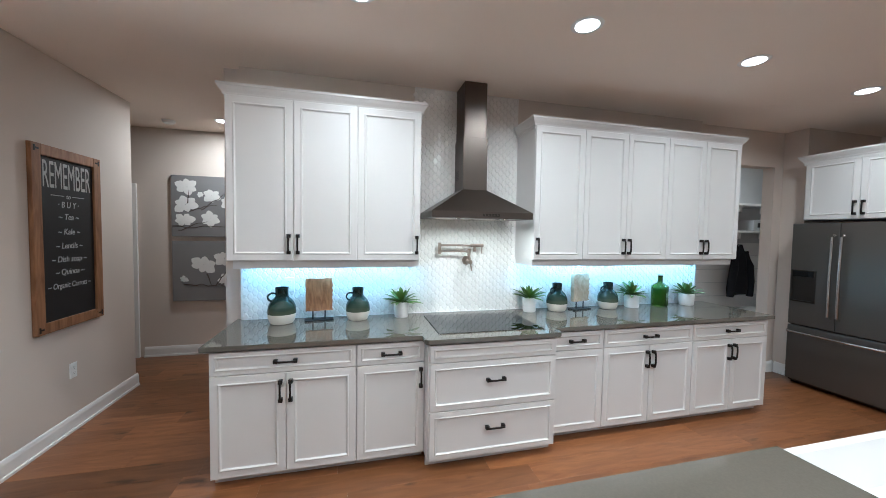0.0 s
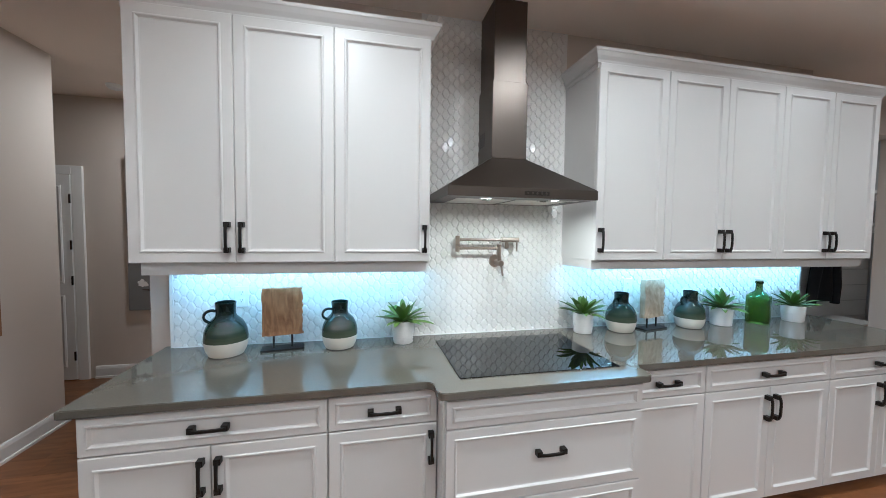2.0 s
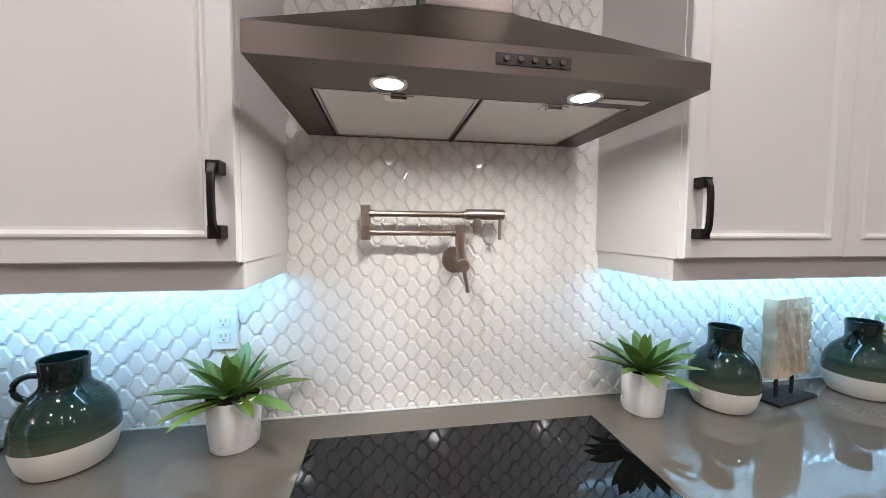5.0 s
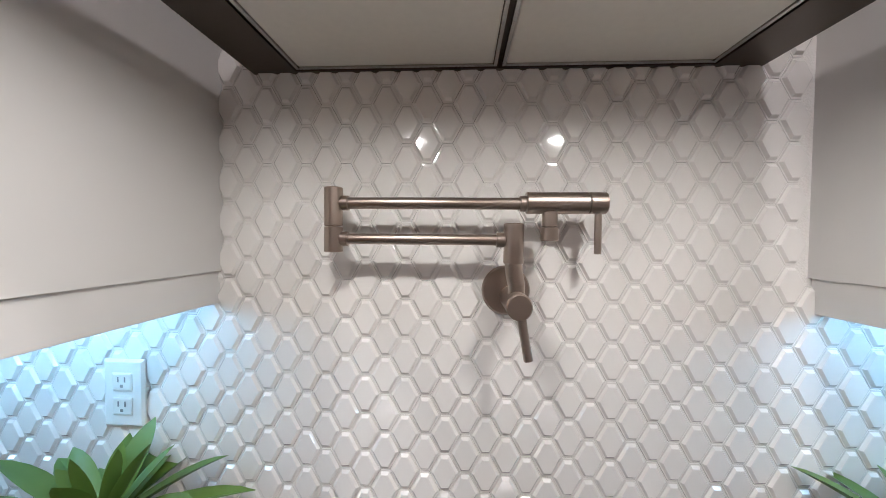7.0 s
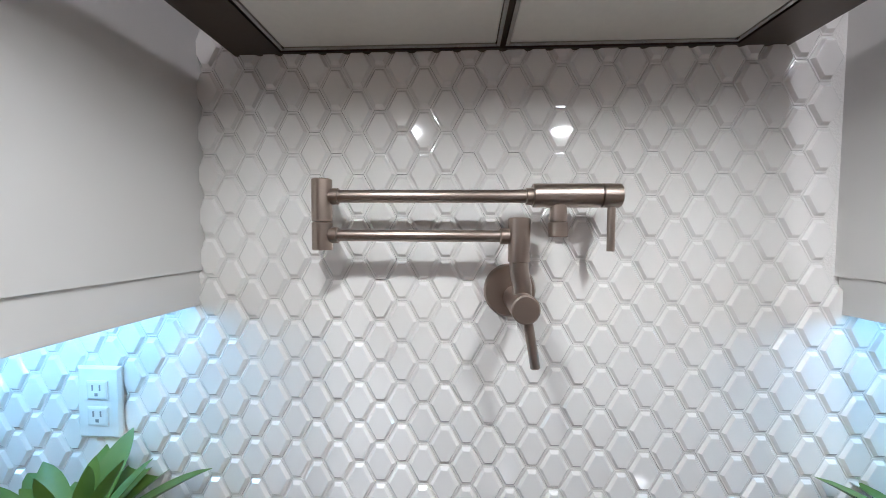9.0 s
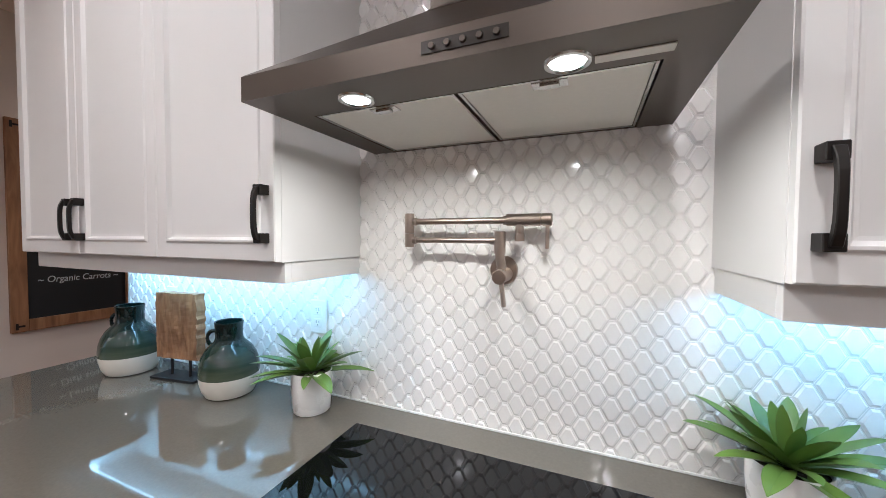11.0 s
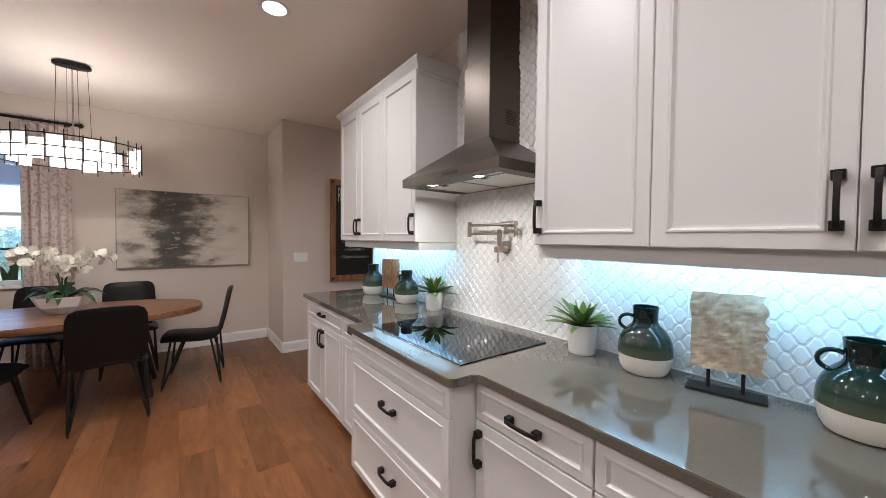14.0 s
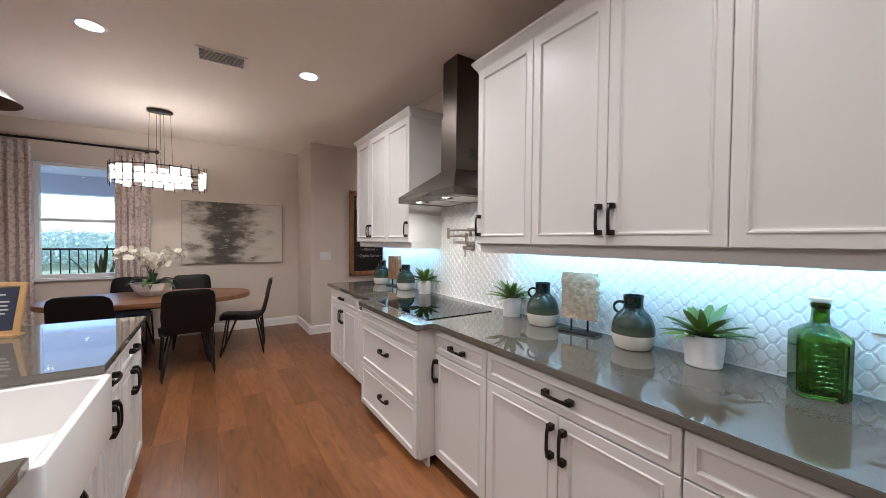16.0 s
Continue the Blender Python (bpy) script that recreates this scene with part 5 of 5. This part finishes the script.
part("dispenser_panel", boxes((-0.36, -0.18, -0.010, -0.008, 1.18, 1.24), bevel=0.001), M_BLACKGLASS, doors[0])
for s in (-1, 1):
    part("foot", boxes((s * 0.36 - 0.03, s * 0.36 + 0.03, 0.1, 0.6, 0.0, 0.03)), M_BLACK, fr)
fc = thing("fridge_cabinet", pose(3.74, -0.713, 1.780, 0, 0, -90), "white panelled cabinet with crown moulding over the fridge", "cabinet")
part("body", boxes((-0.46, 0.42, 0.0, 0.62, 0.0, 0.62)), M_CAB, fc)
for s in (-1, 1):
    front("door", 0.425, 0.60, -0.02 + s * 0.2145, 0.0, 0.305, fc, DOOR, (-s * 0.184, -0.195, 1))
crown(-0.46, 0.42, -0.022, 0.62, fc)
tagged(part("fridge_side_panel", boxes((3.70, 4.36, -1.13, -1.10, 0, 1.78)), M_CAB), "white side panel beside the fridge", "panel")

# ---- mudroom ----
shelf = thing("mudroom_shelf", pose(4.6, 1.12, 1.66), "white wall shelf in the mudroom", "shelf", "mudroom shelves")
part("board", boxes((-0.95, 0.95, -0.17, 0.175, 0, 0.03), bevel=0.003), M_TRIM, shelf)
for s in (-0.8, 0.0, 0.8):
    part("bracket", boxes((s - 0.012, s + 0.012, -0.12, 0.175, -0.09, 0.0)), M_TRIM, shelf)
copy_thing(shelf, pose(4.6, 1.12, 2.06))
for k in range(6):
    structure(part("wall_board", boxes((2.72, 5.88, 1.284, 1.298, 0.25 + k * 0.21, 0.452 + k * 0.21), bevel=0.003), M_TRIM), "white horizontal wall board")
bx = thing("storage_box", pose(5.0, 1.10, 1.691), "pale storage box with a dark label", "box")
part("box_body", boxes((-0.17, 0.17, -0.12, 0.12, 0, 0.16), bevel=0.006), mat("grey_box", (0.40, 0.40, 0.40), 0.7), bx)
part("label_plate", boxes((-0.10, 0.10, -0.124, -0.1205, 0.05, 0.12)), M_BLACK, bx)
hook = thing("coat_hook", pose(4.86, 1.284, 1.45), "dark metal double coat hook", "hook")
part("plate", boxes((-0.02, 0.02, -0.008, 0.0, -0.06, 0.04), bevel=0.002), M_BRONZE, hook)
part("prong", tube([(0, -0.008, 0.0), (0, -0.05, 0.0), (0, -0.075, 0.03)], 0.006, 8), M_BRONZE, hook)
jacket = thing("jacket", pose(4.86, 1.19, 0.70), "dark jacket hanging from the hook", "jacket")
bm = bmesh.new()
rings = []
for z, a, d in ((0.0, 0.20, 0.05), (0.10, 0.205, 0.055), (0.35, 0.17, 0.06), (0.55, 0.13, 0.06), (0.68, 0.07, 0.045), (0.76, 0.03, 0.03)):
    rings.append([bm.verts.new((a * math.cos(u) * (1 + 0.13 * math.sin(5 * u + z * 3)), d * math.sin(u) * (1 + 0.3 * math.sin(4 * u)), z + 0.02 * math.sin(3 * u))) for u in [2 * math.pi * i / 28 for i in range(28)]])
for a, b in zip(rings, rings[1:]):
    for i in range(28):
        bm.faces.new((a[i], a[(i + 1) % 28], b[(i + 1) % 28], b[i]))
bm.faces.new(rings[0]), bm.faces.new(rings[-1])
part("body", bm, M_JACKET, jacket, "", True)
for s in (-1, 1):
    part("sleeve", tube([(s * 0.07, -0.03, 0.66), (s * 0.15, -0.05, 0.45), (s * 0.19, -0.05, 0.2), (s * 0.20, -0.04, -0.03)], [0.05, 0.055, 0.05, 0.045], 14), M_JACKET, jacket, "", True)
bench2 = thing("mudroom_bench", pose(4.4, 1.07, 0), "white mudroom bench with a framed card on it", "bench")
part("seat", boxes((-0.9, 0.9, -0.22, 0.22, 0.44, 0.48), bevel=0.004), M_TRIM, bench2)
part("front_panel", boxes((-0.9, 0.9, -0.20, -0.18, 0.0, 0.44)), M_TRIM, bench2)

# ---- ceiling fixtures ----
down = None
# The five unseen downlights and the added hall one get fixtures here too.
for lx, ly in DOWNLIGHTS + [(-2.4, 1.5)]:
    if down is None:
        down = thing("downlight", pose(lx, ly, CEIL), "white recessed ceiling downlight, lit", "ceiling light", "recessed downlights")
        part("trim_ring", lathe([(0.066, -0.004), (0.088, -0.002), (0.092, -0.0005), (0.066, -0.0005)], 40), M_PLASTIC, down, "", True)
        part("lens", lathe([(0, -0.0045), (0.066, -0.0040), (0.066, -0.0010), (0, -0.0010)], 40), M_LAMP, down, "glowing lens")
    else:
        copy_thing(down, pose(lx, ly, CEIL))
vent = thing("ceiling_vent", pose(-1.01, -1.745, CEIL), "white louvred ceiling air vent", "vent")
part("frame", boxes((-0.11, 0.11, -0.17, -0.148, -0.010, -0.0005), (-0.11, 0.11, 0.148, 0.17, -0.010, -0.0005), (-0.11, -0.09, -0.148, 0.148, -0.010, -0.0005), (0.09, 0.11, -0.148, 0.148, -0.010, -0.0005)), M_TRIM, vent)
for k in range(8):
    part("slat", boxes((-0.011, 0.011, -0.147, 0.147, -0.0015, 0.0015)), M_TRIM, vent).matrix_local = pose(-0.077 + k * 0.022, 0, -0.008, 0, 32, 0)
part("backing", boxes((-0.09, 0.09, -0.148, 0.148, -0.0016, -0.0006)), M_SLOT, vent)
det = thing("smoke_detector", pose(-3.0, 1.65, CEIL), "round white smoke detector on the hall ceiling", "smoke detector")
part("housing", lathe([(0, -0.035), (0.045, -0.034), (0.06, -0.02), (0.065, -0.0005), (0, -0.0005)], 28), M_PLASTIC, det, "", True)

# ---- pendant over the island ----
pend = thing("pendant_lamp", pose(-0.53, -2.86, 0), "dark taupe conical pendant lamp over the island", "pendant lamp")
bm = lathe([(0.205, 2.085), (0.20, 2.090), (0.045, 2.225), (0.03, 2.245), (0.028, 2.243), (0.195, 2.088), (0.205, 2.085)], 40)
part("shade", bm, mat("taupe_enamel", (0.10, 0.075, 0.055), 0.5, vary=0.1), pend, "", True)
part("cord", cyl((0, 0, 2.24), (0, 0, CEIL - 0.02), 0.004, 8), M_BRONZE, pend)
part("ceiling_rose", lathe([(0, CEIL - 0.028), (0.05, CEIL - 0.026), (0.06, CEIL - 0.001), (0, CEIL - 0.001)], 24), M_BRONZE, pend, "", True)

# ---- agave on the patio ----
agave = thing("patio_agave", pose(-4.95, -3.20, -0.03), "spiky dark green agave in a tall patio pot", "plant")
part("pot", lathe([(0, 0.001), (0.16, 0.001), (0.22, 0.62), (0.23, 0.66), (0.20, 0.66), (0.19, 0.60), (0, 0.60)], 28), M_PATIO, agave, "", True)
rnd = random.Random(21)
for i in range(14):
    o = part("leaf", blade(rnd.uniform(0.70, 1.02), 0.065, radians(rnd.uniform(35, 78)), rnd.uniform(0.12, 0.35), 0.3), M_LEAFDK, agave, "", True)
    o.matrix_local = pose(0, 0, 0.60, 0, 0, i * 77 + rnd.uniform(-12, 12))

# ---- backsplash tiles ----
PX, PZ = 0.0335, 0.064          # column step and tile height


def tile_mesh():
    h, a, b, g = PZ / 2, 0.0078, PX - 0.0078, 0.0004
    def hexa(k, y):
        return [(x * k[0], y, z * k[1]) for x, z in ((-a, h), (a, h), (b, 0), (a, -h), (-a, -h), (-b, 0))]
    verts, faces = [], []
    specs = [(1 - g / b, 1 - g / h, 0.0), (1 - g / b, 1 - g / h, -0.0040), (0.965, 0.972, -0.0042), (0.875, 0.895, -0.0044), (0.735, 0.78, -0.0086), (0.705, 0.75, -0.0090)]
    for kx, kz, y in specs:
        verts += hexa((kx, kz), y)
    for r in range(len(specs) - 1):
        for i in range(6):
            j = (i + 1) % 6
            faces.append((r * 6 + i, r * 6 + j, r * 6 + 6 + j, r * 6 + 6 + i))
    faces.append(tuple((len(specs) - 1) * 6 + i for i in range(6)))
    return verts, faces


tv, tf = tile_mesh()
splash = structure(part("backsplash", boxes((-1.80, 2.55, KY - 0.0022, KY - 0.0002, CT, 1.37), (-0.482, 0.466, KY - 0.0022, KY - 0.0002, 1.37, CEIL)), M_GROUT), "grouted bed of the tiled backsplash")
tile_me = bpy.data.meshes.new("tile")
tile_me.from_pydata(tv, [], tf)
tile_me.materials.append(M_TILE)
rest_v, rest_f, made = [], [], 0
col = int(-1.80 / PX) - 1
while col * PX < 2.55:
    x = col * PX
    for row in range(-1, 34):
        z = CT - 0.012 + (row + (0.5 if col % 2 else 0)) * PZ
        hi = CEIL - 0.02 if -0.482 < x < 0.466 else 1.36
        if not (CT - 0.03 < z < hi and -1.79 < x < 2.53):
            continue
        if -0.32 < x < 0.32 and 0.95 < z < 1.70 and made < 290:
            o = new("tile", tile_me)
            o.parent = splash
            o.location = (x, KY - 0.0022, z)
            made += 1
        else:
            s = len(rest_v)
            rest_v += [(vx + x, vy + KY - 0.0022, vz + z) for vx, vy, vz in tv]
            rest_f += [tuple(i + s for i in f) for f in tf]
    col += 1
me = bpy.data.meshes.new("tiles")
me.from_pydata(rest_v, [], rest_f)
me.materials.append(M_TILE)
o = new("tiles", me)
o.parent = splash
tagged(o, "glossy white bevelled hexagon tiles", "", "", "stuff")
part("caulk_bead", boxes((-1.79, 2.53, KY - 0.015, KY - 0.0116, CT + 0.0004, CT + 0.006), bevel=0.001), M_PLASTIC, splash, "white caulk line along the worktop")
part("edge_trim", boxes((-1.808, -1.79, KY - 0.010, KY - 0.0003, CT, 1.36), (2.53, 2.552, KY - 0.010, KY - 0.0003, CT, 1.36), bevel=0.002), M_TILE, splash)

# ---- floor planks ----
floor = structure(new("floor"), "brown hickory plank floor")
rnd = random.Random(8)
PW = 0.185
lengths = (0.75, 0.95, 1.2, 1.45, 1.8)
plank_me = {}
for L in lengths:
    bm = boxes((0.0002, L - 0.0002, 0.0002, PW - 0.0002, -0.012, 0.0), bevel=0.0005, segs=1)
    me = bpy.data.meshes.new("plank")
    bm.to_mesh(me)
    bm.free()
    me.materials.append(M_FLOOR)
    plank_me[L] = me
rest = bmesh.new()
y, made = -6.6, 0
while y < 2.05:
    x = -6.1 - rnd.uniform(0, 1.2)
    while x < 5.95:
        L = rnd.choice(lengths)
        if x + L > 6.0:
            L = 6.0 - x
        if L in plank_me and -4.3 < x < 2.6 and -3.2 < y < -0.55 and made < 295:
            o = new("plank", plank_me[L])
            o.parent = floor
            o.location = (x, y, 0)
            made += 1
        else:
            box(rest, x + 0.0004, x + L - 0.0004, y + 0.0004, y + PW - 0.0004, -0.012, 0.0)
        x += L
    y += PW
o = part("planks", rest, M_FLOOR, floor)
tagged(o, "brown hickory floor planks", "", "", "stuff")
